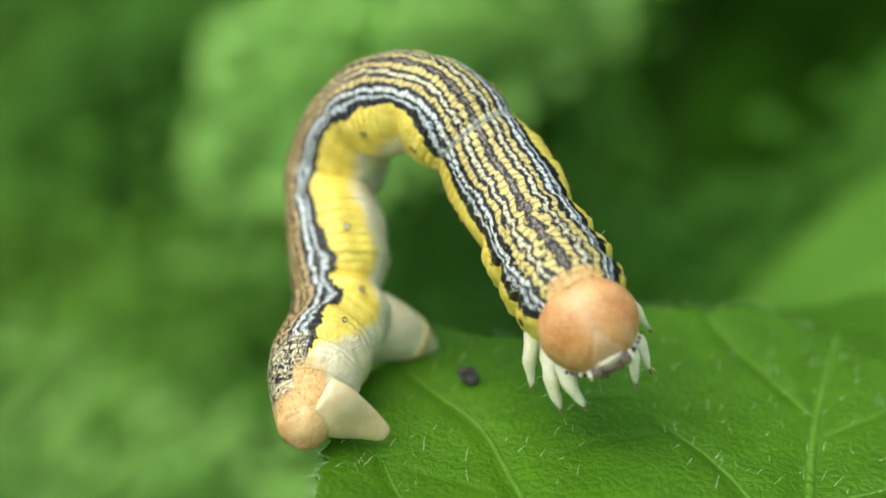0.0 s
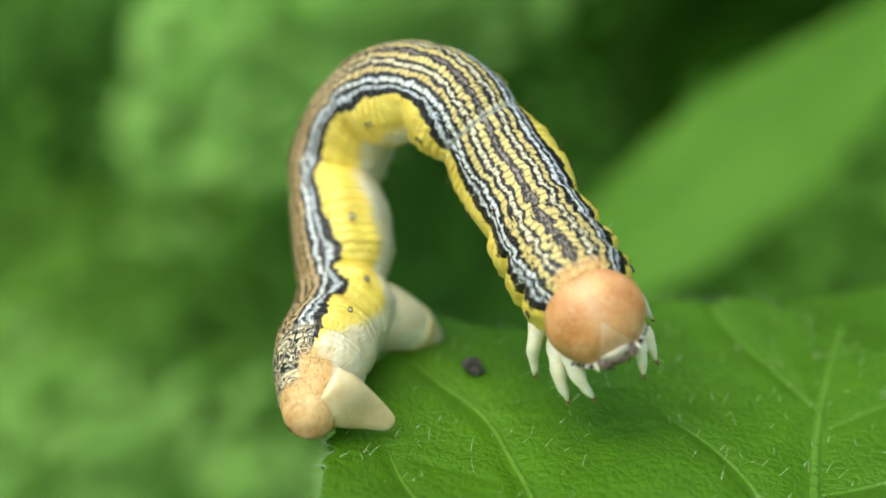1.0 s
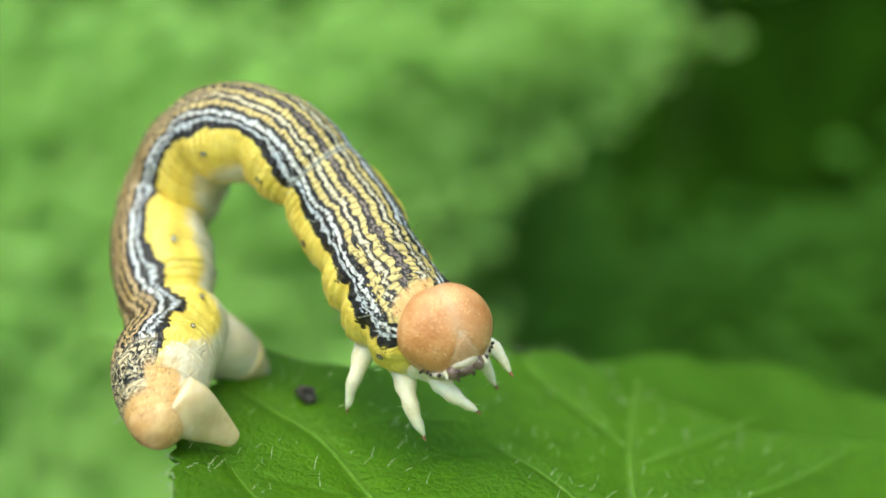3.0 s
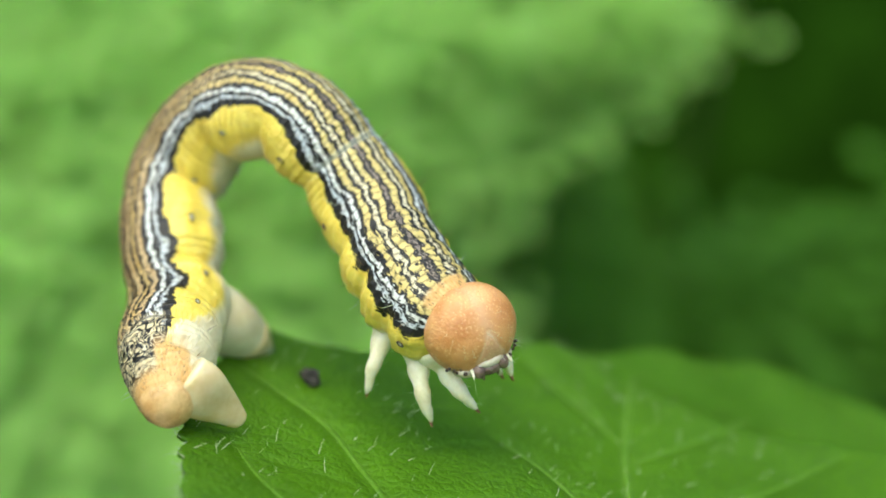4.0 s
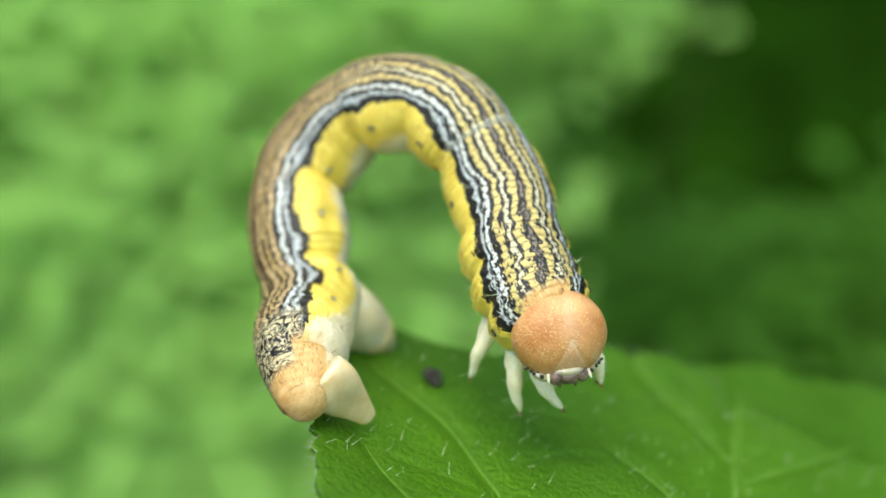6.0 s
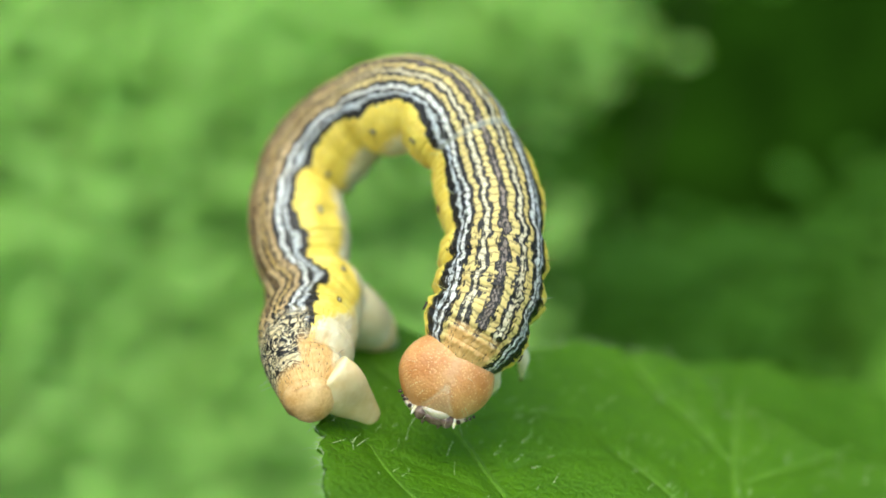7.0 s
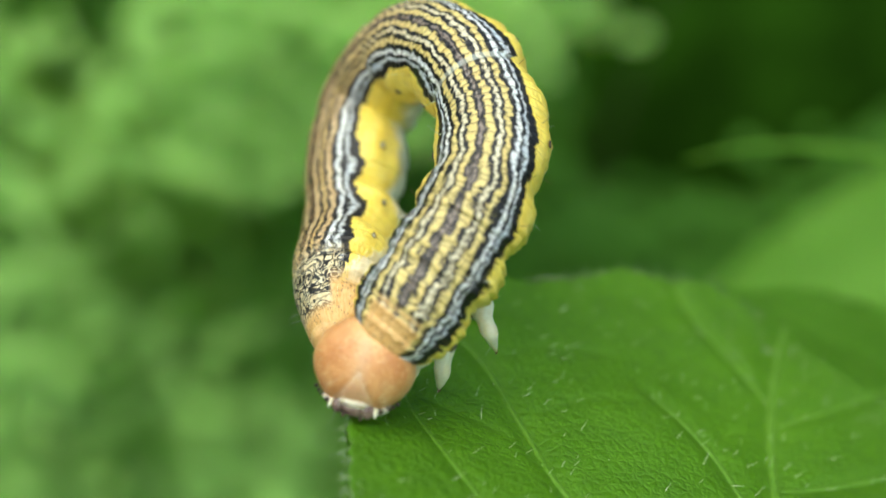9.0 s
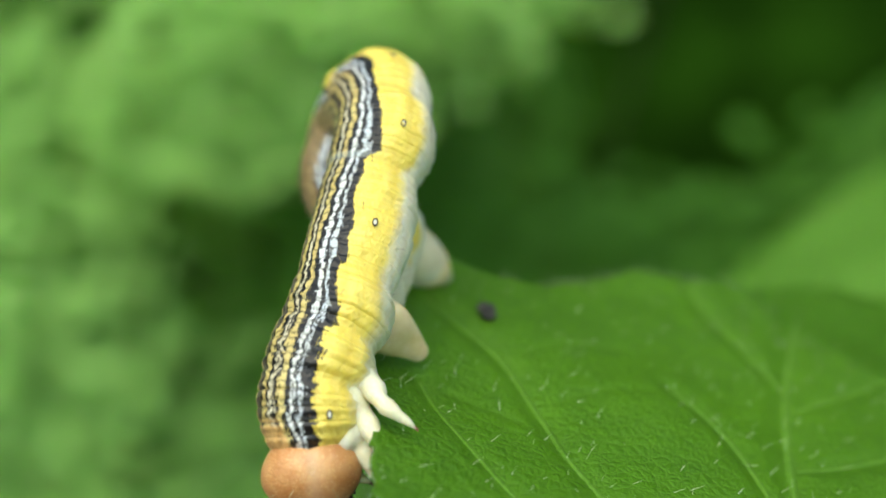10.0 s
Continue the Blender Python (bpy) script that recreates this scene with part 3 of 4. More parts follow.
shape(6.8, [(-6.86, 4.17, 3.26, 57), (-6.90, 6.23, 4.95, 59), (-5.20, 5.80, 8.11, 58), (-2.91, 3.71, 9.72, 40), (-0.47, 0.94, 8.31, 10), (0.16, -1.65, 6.80, 5), (0.11, -3.66, 5.40, 0), (-0.43, -4.97, 3.26, 0)], (-0.05, -0.3, 0.95), (0.25, 0.9, 0.35))
shape(7.5, [(-6.86, 4.28, 3.16, 57), (-6.87, 6.40, 4.90, 59), (-5.31, 5.71, 7.97, 58), (-3.08, 3.62, 9.52, 40), (-0.84, 0.71, 8.22, 10), (-0.28, -1.97, 6.99, 5), (-0.36, -3.81, 5.43, 0), (-1.07, -5.08, 3.29, 0)], (-0.1, -0.3, 0.95), (0.25, 0.9, 0.35))
shape(8.0, [(-6.41, 4.33, 3.09, 57), (-6.61, 6.42, 4.96, 59), (-5.27, 5.68, 7.92, 58), (-2.39, 3.69, 9.08, 37), (-0.64, 0.29, 8.09, 9), (-0.26, -2.50, 7.04, 4), (-0.34, -4.06, 4.91, 0), (-0.11, -5.41, 2.54, 0)], (0, -0.3, 0.95), (0.15, 0.9, 0.35))
shape(8.3, [(-5.93, 4.15, 4.00, 57), (-5.60, 6.48, 5.63, 59), (-3.96, 5.90, 8.54, 58), (-1.94, 3.16, 9.63, 35), (-0.32, -0.13, 8.36, 8), (-0.07, -2.86, 7.00, 2), (-0.40, -4.71, 5.26, 0), (-0.96, -6.07, 2.71, 0)], (-0.05, -0.3, 0.95), (0.2, 0.9, 0.35))
shape(8.5, [(-6.18, 4.33, 3.13, 57), (-6.09, 6.57, 4.81, 59), (-4.63, 5.78, 7.81, 58), (-2.62, 3.03, 9.05, 30), (-1.02, -0.35, 7.96, 0), (-0.81, -3.15, 6.77, -5), (-1.35, -5.28, 5.75, -10), (-2.48, -6.57, 4.44, 0)], (-0.1, -0.15, 0.95), (0.1, 0.95, 0.2))
shape(8.7, [(-6.85, 4.31, 2.40, 57), (-6.75, 6.58, 4.03, 59), (-5.45, 5.56, 7.05, 53), (-3.41, 2.88, 8.54, 25), (-2.21, -0.69, 7.21, -5), (-2.22, -3.69, 6.40, -10), (-2.96, -5.77, 4.90, -10), (-4.37, -7.12, 3.34, 0)], (-0.1, -0.15, 0.95), (0.1, 0.95, 0.2))
shape(9.0, [(-5.92, 4.28, 3.01, 57), (-5.93, 6.57, 4.19, 59), (-5.26, 5.38, 7.42, 48), (-3.72, 2.50, 9.15, 10), (-2.22, -1.39, 8.75, -16), (-2.30, -4.38, 7.36, -20), (-3.21, -6.50, 4.94, -20), (-4.40, -8.05, 2.46, -5)], (-0.1, -0.15, 0.95), (0.1, 0.95, 0.2))
shape(9.3, [(-6.03, 4.14, 2.91, 57), (-5.86, 6.31, 3.89, 59), (-5.56, 5.21, 7.32, 32), (-3.32, 2.06, 8.29, -12), (-3.00, -1.95, 6.71, -38), (-3.45, -4.94, 5.31, -42), (-4.52, -7.09, 3.16, -38), (-5.08, -8.68, 1.15, -10)], (-0.1, -0.5, 0.85), (0.1, 0.85, 0.5))
shape(9.6, [(-5.99, 4.30, 2.72, 62), (-6.10, 6.42, 3.98, 57), (-6.21, 4.73, 6.89, 18), (-4.65, 1.29, 7.62, -28), (-4.55, -2.66, 6.06, -50), (-4.78, -5.73, 5.12, -52), (-5.55, -7.96, 2.82, -46), (-5.69, -9.67, 0.27, -25)], (0.0, -0.6, 0.75), (0, 0.8, 0.6))
shape(9.8, [(-6.45, 4.30, 2.17, 62), (-6.70, 6.37, 3.50, 52), (-6.41, 4.33, 6.29, -2), (-5.17, 0.77, 7.22, -50), (-5.11, -2.92, 5.32, -66), (-5.25, -6.04, 4.21, -68), (-5.80, -8.53, 1.53, -60), (-5.60, -10.20, -0.76, -40)], (0.15, -0.65, 0.7), (0, 0.8, 0.6))
shape(10.0, [(-6.78, 4.18, 2.27, 62), (-6.86, 6.43, 3.44, 47), (-6.60, 4.24, 6.14, -18), (-6.05, 0.50, 6.82, -62), (-6.10, -3.14, 4.68, -72), (-6.23, -6.22, 2.90, -72), (-6.56, -8.77, 0.95, -66), (-5.86, -10.45, -1.06, -50)], (0.25, -0.7, 0.65), (0, 0.7, 0.65))


def body_pose(rows, u):
    """The pose of the body at the station u: z ahead, y to the back of the animal."""
    p = hermite(STATIONS, rows, u)
    ahead = hermite(STATIONS, rows[:, :3], u + 0.25) - hermite(STATIONS, rows[:, :3], u - 0.25)
    ahead /= np.linalg.norm(ahead)
    c = TOWARD - ahead * (TOWARD @ ahead)
    c /= np.linalg.norm(c)
    s = np.cross(c, ahead)
    a = radians(p[3])
    back = c * math.cos(a) + s * math.sin(a)
    left = np.cross(back, ahead)
    m = Matrix((left, back, ahead)).transposed().to_4x4()
    m.translation = Vector(p[:3]) * MM
    return m


def view_vector(v):
    return Vector(RIGHT * v[0] + UPWARD * v[1] + TOWARD * v[2]).normalized()


def head_pose(rows, face, crown):
    f, c = view_vector(face), view_vector(crown)
    c = (c - f * c.dot(f)).normalized()
    m = Matrix((c.cross(f), c, f)).transposed().to_4x4()
    m.translation = Vector(rows[-1, :3]) * MM
    return m


def girth(u):
    """Radius of the body in millimetres."""
    r = hermite([-0.6, 0.3, 1.4, 3.2, 6, 9, 12, 16, 20, 24.5, 27.5, 29.6, 30.8, 31.7], np.array([[0.90], [1.14], [1.40], [1.68], [1.80], [1.90], [1.93], [1.90], [1.86], [1.82], [1.83], [1.82], [1.70], [1.28]]), u)[0]
    k = max(i for i, j in enumerate(JOINTS) if j <= u) if u > JOINTS[0] else 0
    k = min(k, len(JOINTS) - 2)
    x = (u - JOINTS[k]) / (JOINTS[k + 1] - JOINTS[k])
    return r * (1 - 0.045 * (math.exp(-(x / 0.09) ** 2) + math.exp(-((1 - x) / 0.09) ** 2))), x


caterpillar = new("caterpillar")
caterpillar.matrix_world = LEAF
tagged(caterpillar, "caterpillar striped black, white and yellow, orange-headed, on the leaf edge", "caterpillar")
MOVED = []  # parts with their station and their pose on the body
LEGS = []  # legs with their station and side
RINGS, SIDES = 91, 56
FIRST, LAST = -0.5, 31.6


def scallop(u):
    """How far the black edge gives way to the yellow flank: most between two breathing holes, least just behind each."""
    knots = [(0.0, 0.0), (3.0, -0.05), (4.6, 0.04), (5.6, -0.06), (7.3, 0.05), (8.8, -0.06), (11.0, 0.05), (13.0, -0.055), (16.2, 0.05), (17.6, -0.03),
             (20.0, 0.05), (22.5, -0.055), (22.9, 0.03), (26.6, -0.03), (27.2, 0.02), (28.3, 0.0), (28.8, 0.025), (29.6, 0.0), (32.0, 0.0)]
    return float(np.interp(u, *zip(*knots)))


def body_ring(k):
    half = (LAST - FIRST) / RINGS / 2
    mid = FIRST + (2 * k + 1) * half
    rnd = random.Random(k)
    bulge = rnd.uniform(0.7, 1.3)
    rows = [(-2.1, 0.935), (-1.4, 0.982), (-0.8, 0.995), (0, 1 + 0.004 * bulge), (0.8, 0.995), (1.4, 0.982), (2.1, 0.935)]
    co, values = [], {n: [] for n in ("around", "along", "scallop", "mottle", "plate", "side")}
    for z, scale in rows:
        u = mid + z * half
        r, x = girth(u)
        for i in range(SIDES):
            a = i * math.tau / SIDES
            q = min(a, math.tau - a) / math.pi
            # fold under the breathing holes, slightly flat belly
            low = min(max((q - 0.335) / 0.13, 0), 1)
            lobe = 1 + low * ((0.20 + 0.10 * min(max((13 - u) / 5, 0), 1)) * max(0, math.sin(math.pi * x)) ** 0.6 - 0.09 - 0.08 * min(max((13 - u) / 5, 0), 1) + 0.020 * math.cos(6 * math.pi * x + 0.6) + 0.010 * math.cos(14 * math.pi * x)) - 0.05 * max(0, q - 0.75) / 0.25
            lobe += 0.03 * math.exp(-((q - 0.63) / 0.07) ** 2) * math.sin(math.pi * x) - 0.03 * math.exp(-((q - 0.56) / 0.025) ** 2) * math.sin(math.pi * x)
            wrinkle = 1 + (0.012 + 0.022 * low) * noise.noise((math.cos(a) * 3, math.sin(a) * 3, u * 1.9))
            rr = r * scale * lobe * wrinkle
            co.append((math.sin(a) * rr * MM, math.cos(a) * rr * MM, z * half * MM))
            values["around"].append(q)
            values["side"].append(a / math.tau * 2 * math.pi if a < math.pi else (a / math.tau - 1) * 2 * math.pi)
            values["along"].append(u)
            values["scallop"].append(scallop(u))
            thorax = min(max((u - 26.4) / 2.5, 0), 1)
            tail = min(max((4.2 - u) / 2.5, 0), 1)
            values["mottle"].append(0.62 * thorax + 0.8 * tail)
            shield = min(max((u - 30.75 - 0.8 * abs(q - 0.09)) / 0.15, 0), 1) * (1 if q < 0.18 else max(0, 1 - (q - 0.18) / 0.03))
            shield += min(max((1.9 - u) / 0.7, 0), 1) * min(1, max(0, (0.15 - abs(q - 0.41)) / 0.03))
            shield += min(max((0.55 - u) / 0.5, 0), 1)
            values["plate"].append(min(1.0, shield * 1.05))
    faces = [(j * SIDES + i, j * SIDES + (i + 1) % SIDES, (j + 1) * SIDES + (i + 1) % SIDES, (j + 1) * SIDES + i) for j in range(len(rows) - 1) for i in range(SIDES)]
    faces = [f[::-1] for f in faces]
    me = bpy.data.meshes.new("body_ring")
    me.from_pydata(co, [], faces)
    for n, v in values.items():
        me.attributes.new(n, "FLOAT", "POINT").data.foreach_set("value", v)
    me.polygons.foreach_set("use_smooth", [True] * len(me.polygons))
    me.materials.append(SKIN)
    ob = new("body_ring", me)
    ob.parent = caterpillar
    MOVED.append((ob, mid, Matrix()))
    return ob, mid


rings = [body_ring(k) for k in range(RINGS)]


def on_skin(u, degrees, out=1.0):
    """A pose on the skin, z outwards, at the station u and the angle from the back (positive to its left)."""
    r = girth(u)[0] * MM * out
    a = radians(degrees)
    return Matrix.Translation((math.sin(a) * r, math.cos(a) * r, 0)) @ Euler((-math.pi / 2, 0, 0)).to_matrix().to_4x4() @ pose(0, 0, 0, 0, degrees, 0)


def torus(bm, big, small, m, n=16, k=8, squash=1.0):
    ring = [[bm.verts.new(m @ Vector(((big + small * math.cos(b)) * math.cos(a) * squash, (big + small * math.cos(b)) * math.sin(a), small * math.sin(b))))
             for b in (j * math.tau / k for j in range(k))] for a in (i * math.tau / n for i in range(n))]
    for i in range(n):
        for j in range(k):
            bm.faces.new((ring[i][j], ring[(i + 1) % n][j], ring[(i + 1) % n][(j + 1) % k], ring[i][(j + 1) % k]))


def ring_at(u):
    return min(rings, key=lambda r: abs(r[1] - u))


for u in HOLES:
    for turn in (-90, 90):
        ob, mid = ring_at(u)
        bm = bmesh.new()
        out = 1.0 + (0.13 if u < 11 else 0.11) * min(1.0, u / 5)
        torus(bm, 0.14 * MM, 0.030 * MM, on_skin(mid, turn, out + 0.010), squash=0.62)
        part("spiracle", bm, DARK, ob, "tiny dark oval breathing hole")
        bm = bmesh.new()
        bmesh.ops.create_icosphere(bm, subdivisions=2, radius=0.125 * MM, matrix=on_skin(mid, turn, out) @ Matrix.Diagonal((0.62, 1, 0.22, 1)))
        part("spiracle_plug", bm, PLUG, ob)

rnd = random.Random(8)
for u in (1.2, 2.6, 9.5, 12.2, 15.4, 19.0, 23.4, 25.2, 27.2, 28.4, 29.6, 30.5):
    for turn in (-66, 68, 120, -120):
        ob, mid = ring_at(u + rnd.uniform(-0.6, 0.6))
        m = on_skin(mid, turn + rnd.uniform(-8, 8))
        size = rnd.uniform(0.3, 0.65) * MM
        tilt = Vector((rnd.gauss(0, 0.3), rnd.gauss(0, 0.3), 1)).normalized()
        bm = bmesh.new()
        loft(bm, [m @ (tilt * size * x + Vector((0, 0.12 * size * x * x, 0))) for x in (0, 0.5, 1)], [0.012 * MM, 0.009 * MM, 0.003 * MM], 5)
        part("bristle", bm, HAIR if rnd.random() < 0.6 else CLAW, ob)


def build_tail():
    """The plate that closes the hind end."""
    bm = bmesh.new()
    bmesh.ops.create_uvsphere(bm, u_segments=40, v_segments=24, radius=1.0)
    for v in bm.verts:
        r = 1.0 if v.co.y > 0 else 0.93
        v.co = Vector((v.co.x * 0.89, v.co.y * r * 0.91, v.co.z * 0.58)) * MM
        v.co *= 1 + 0.09 * noise.noise(v.co * 1500) + 0.03 * noise.noise(v.co * 4200)
    ob = part("anal_plate", bm, PLATE, caterpillar, "rounded orange brown tail plate with dark specks")
    MOVED.append((ob, -0.42, Matrix()))


build_tail()


def build_foot(name, path, radii, flat, tip, label, up):
    """A fleshy hind foot from the body down to the leaf, with its pad."""
    bm = bmesh.new()
    pts = bend(path, 16)
    rr = [float(hermite(np.arange(len(radii)), np.array(radii)[:, None], u)[0]) for u in np.linspace(0, len(radii) - 1, 16)]
    loft(bm, [p * MM for p in pts], [r * MM for r in rr], 24, flat, up)
    for v in bm.verts:
        v.co += Vector((noise.noise(v.co * 900), noise.noise(v.co * 900 + Vector((5, 0, 0))), noise.noise(v.co * 900 + Vector((0, 7, 0))))) * 0.07 * MM
    ob = part(name, bm, FOOT if name == "proleg" else FLAP, caterpillar, label)
    if name == "proleg":
        bm, k = bmesh.new(), int(16 * tip)
        loft(bm, [p * MM for p in pts[k:]] + [(pts[-1] + (pts[-1] - pts[-2]) * 0.5) * MM], [r * MM * 1.03 for r in rr[k:]] + [rr[-1] * MM * 0.45], 24, flat, up)
        part("foot_pad", bm, FOOT_TIP, ob, "amber gripping pad")
    return ob


build_foot("proleg", [(-4.9, 1.7, 1.2), (-3.8, 1.95, 0.95), (-2.6, 2.5, 0.2), (-1.6, 3.0, -0.5)], [1.45, 1.38, 1.00, 0.34], 1.0, 0.66, "cream fleshy proleg gripping the leaf", (0, 1, 0))
build_foot("proleg", [(-5.4, 1.7, 1.5), (-6.0, 2.4, 1.0), (-6.2, 3.3, 0.3), (-5.6, 3.9, -0.3)], [1.2, 1.05, 0.7, 0.3], 1.0, 0.66, "cream fleshy proleg gripping the leaf", (0, 1, 0))
build_foot("clasper", [(-4.9, -5.65, 2.50), (-4.3, -5.55, 2.10), (-3.5, -5.05, 1.38), (-2.72, -4.75, 0.8), (-2.55, -4.7, 0.68)], [0.95, 1.02, 0.70, 0.37, 0.15], 0.40, 0.8, "broad milky clasper holding the leaf edge", (0, -0.9, 0.43))
build_foot("clasper", [(-5.2, -4.0, 1.3), (-5.3, -3.8, 0.8), (-5.1, -3.7, 0.3), (-4.7, -3.7, 0.0)], [0.9, 0.8, 0.55, 0.3], 0.7, 0.8, "broad milky clasper holding the leaf edge", (0, 1, 0))


def build_leg(u, side, tip):
    """One jointed true leg: fleshy hip, thigh, shin, foot and claw, on the belly side of the thorax; tip in millimetres from the body's axis."""
    root, end = Vector((side * 0.72, -0.85, 0)), Vector((side * tip[0], tip[1], tip[2]))
    way = end - root
    knee = root + way * 0.58 + Vector((side * 0.30, 0.12, 0.20))
    c = bend([p * MM for p in (root, root + way * 0.26 + Vector((side * 0.10, -0.1, 0)), knee, end)], 17)
    bm = bmesh.new()
    loft(bm, c, [x * MM for x in (0.78, 0.80, 0.78, 0.70, 0.58, 0.47, 0.41, 0.42, 0.38, 0.30, 0.285, 0.30, 0.26, 0.20, 0.18, 0.13, 0.05)], 18)
    for v in bm.verts:
        v.co += Vector((noise.noise(v.co * 1800), noise.noise(v.co * 1800 + Vector((5, 0, 0))), noise.noise(v.co * 1800 + Vector((0, 7, 0))))) * 0.06 * MM
    leg = part("leg", bm, LEG, caterpillar, "pale jointed leg of the thorax")
    bm = bmesh.new()
    d = (c[-1] - c[-2]).normalized()
    loft(bm, [c[-1] - d * 0.04 * MM, c[-1] + d * 0.10 * MM, c[-1] + d * 0.18 * MM + Vector((0, 0.03 * MM, 0.05 * MM))], [0.075 * MM, 0.05 * MM, 0.012 * MM], 8)
    part("claw", bm, CLAW, leg, "dark brown claw")
    rnd = random.Random(int(u * 10) + side)
    for _ in range(7):
        k = rnd.randrange(5, 16)
        bm = bmesh.new()
        o = Vector((rnd.gauss(0, 1), rnd.gauss(-0.3, 0.5), rnd.gauss(0.4, 1))).normalized()
        loft(bm, [c[k], c[k] + o * 0.5 * MM], [0.010 * MM, 0.003 * MM], 4)
        part("bristle", bm, HAIR, leg)
    LEGS.append((leg, u, side))


for u, tip in ((29.2, (2.30, -3.25, 1.40)), (30.3, (1.70, -3.15, 2.00)), (31.2, (0.95, -2.65, 1.90))):
    for side in (-1, 1):
        build_leg(u, side, tip)


def build_head():
    """The capsule: two lobes, a pale triangle between them, lip, jaws, feelers and small eyes."""
    bm = bmesh.new()
    bmesh.ops.create_uvsphere(bm, u_segments=72, v_segments=48, radius=1.0)
    pale = bm.verts.layers.float.new("pale")
    for v in bm.verts:
        x, y, z = v.co
        notch = 0.045 * math.exp(-(x / 0.16) ** 2) * max(0, y) + 0.012 * math.exp(-(x / 0.05) ** 2) * max(0, y + 0.2)
        tri = max(0, min(1, (0.5 * (0.15 - y) - abs(x)) * 12)) if z > 0 else 0
        seam = math.exp(-(abs(abs(x) - 0.5 * (0.15 - y)) / 0.035) ** 2) if z > 0 and -0.8 < y < 0.15 else 0
        v[pale] = min(0.75, 0.38 * tri + 0.62 * seam + 0.30 * math.exp(-(x / 0.14) ** 2) * (1 if z > 0 and y > 0 else 0))
        s = 1 - notch - 0.02 * seam
        back = 1 - 0.16 * max(0, -z) ** 1.5
        v.co = Vector((x * 1.72 * s * (1.0 - 0.10 * max(0, -y)) * back, (y * 1.66 if y > 0 else y * 1.58) * s * back, z * (1.32 if z > 0 else 1.62) * s)) * MM
        v.co *= 1 + 0.008 * noise.noise(v.co * 1600)
    head = part("head", bm, HEAD, caterpillar, "rounded orange brown head capsule with pale speckles")
    def face(p):
        """A place on the face, drawn in to the capsule."""
        return Vector((p[0] * 0.90, p[1] * 0.90 + 0.12, p[2] * 0.98))
    def blob(name, mat, c, size, label="", turn=(0, 0, 0), rough=0.0):
        b, c = bmesh.new(), face(c)
        bmesh.ops.create_icosphere(b, subdivisions=3, radius=1.0)
        for v in b.verts:
            v.co *= 1 + rough * noise.noise(v.co * 2.2 + c)
        bmesh.ops.transform(b, matrix=pose(c[0] * MM, c[1] * MM, c[2] * MM, *turn) @ Matrix.Diagonal((size[0] * MM, size[1] * MM, size[2] * MM, 1)), verts=b.verts)
        return part(name, b, mat, head, label)
    blob("lip", LIP, (0, -1.14, 0.98), (0.52, 0.22, 0.22), "milky upper lip", (-30, 0, 0), 0.12)
    blob("mouth", JAW, (0, -1.48, 0.88), (0.42, 0.24, 0.28), "grey brown mouthparts", (-30, 0, 0), 0.2)
    for s in (-1, 1):
        blob("jaw", JAW, (s * 0.52, -1.38, 0.88), (0.24, 0.30, 0.26), "dark brown jaw", (-20, 0, s * 20), 0.15)
        blob("cheek", LIP, (s * 0.85, -1.42, 0.35), (0.40, 0.24, 0.40), "", (0, 0, s * 20), 0.2)
        for x, y, z, r in ((1.40, -0.84, 0.56, 0.075), (1.28, -0.94, 0.64, 0.085), (1.18, -1.06, 0.62, 0.07), (1.46, -0.94, 0.40, 0.07), (1.10, -0.92, 0.82, 0.05), (0.92, -1.14, 0.76, 0.10)):
            k = 1.06 / math.sqrt((x / 1.64) ** 2 + (y / 1.58) ** 2 + (z / 1.32) ** 2)
            blob("eye", DARK, (s * x * k / 0.90, (y * k - 0.12) / 0.90, z * k / 0.98), (r * 0.8, r * 0.8, r * 0.8), "tiny dark eye spot")
        b = bmesh.new()
        loft(b, [face(p) * MM for p in ((s * 0.80, -1.25, 0.88), (s * 0.84, -1.42, 1.02), (s * 0.86, -1.50, 1.07), (s * 0.865, -1.56, 1.09))], [0.075 * MM, 0.055 * MM, 0.035 * MM, 0.012 * MM], 10)
        part("antenna", b, LEG, head, "short pale feeler")
        b = bmesh.new()
        loft(b, [face(p) * MM for p in ((s * 0.30, -1.60, 0.72), (s * 0.33, -1.78, 0.80), (s * 0.32, -1.90, 0.82))], [0.11 * MM, 0.08 * MM, 0.025 * MM], 8)
        part("palp", b, JAW, head)
    rnd = random.Random(3)
    for _ in range(16):
        x, y = rnd.uniform(-1.3, 1.3), rnd.uniform(-1.5, 0.9)
        z = 1.30 * math.sqrt(max(0.05, 1 - (x / 1.72) ** 2 - (y / 1.66) ** 2))
        o = Vector((x, y - 0.3, z * 1.4)).normalized()
        b = bmesh.new()
        loft(b, [Vector((x, y, z)) * MM, (Vector((x, y, z)) + o * rnd.uniform(0.4, 0.8)) * MM], [0.006 * MM, 0.002 * MM], 4)
        part("bristle", b, HAIR, head)
    return head


head = build_head()

# ---- background foliage ----
SWAYING = []


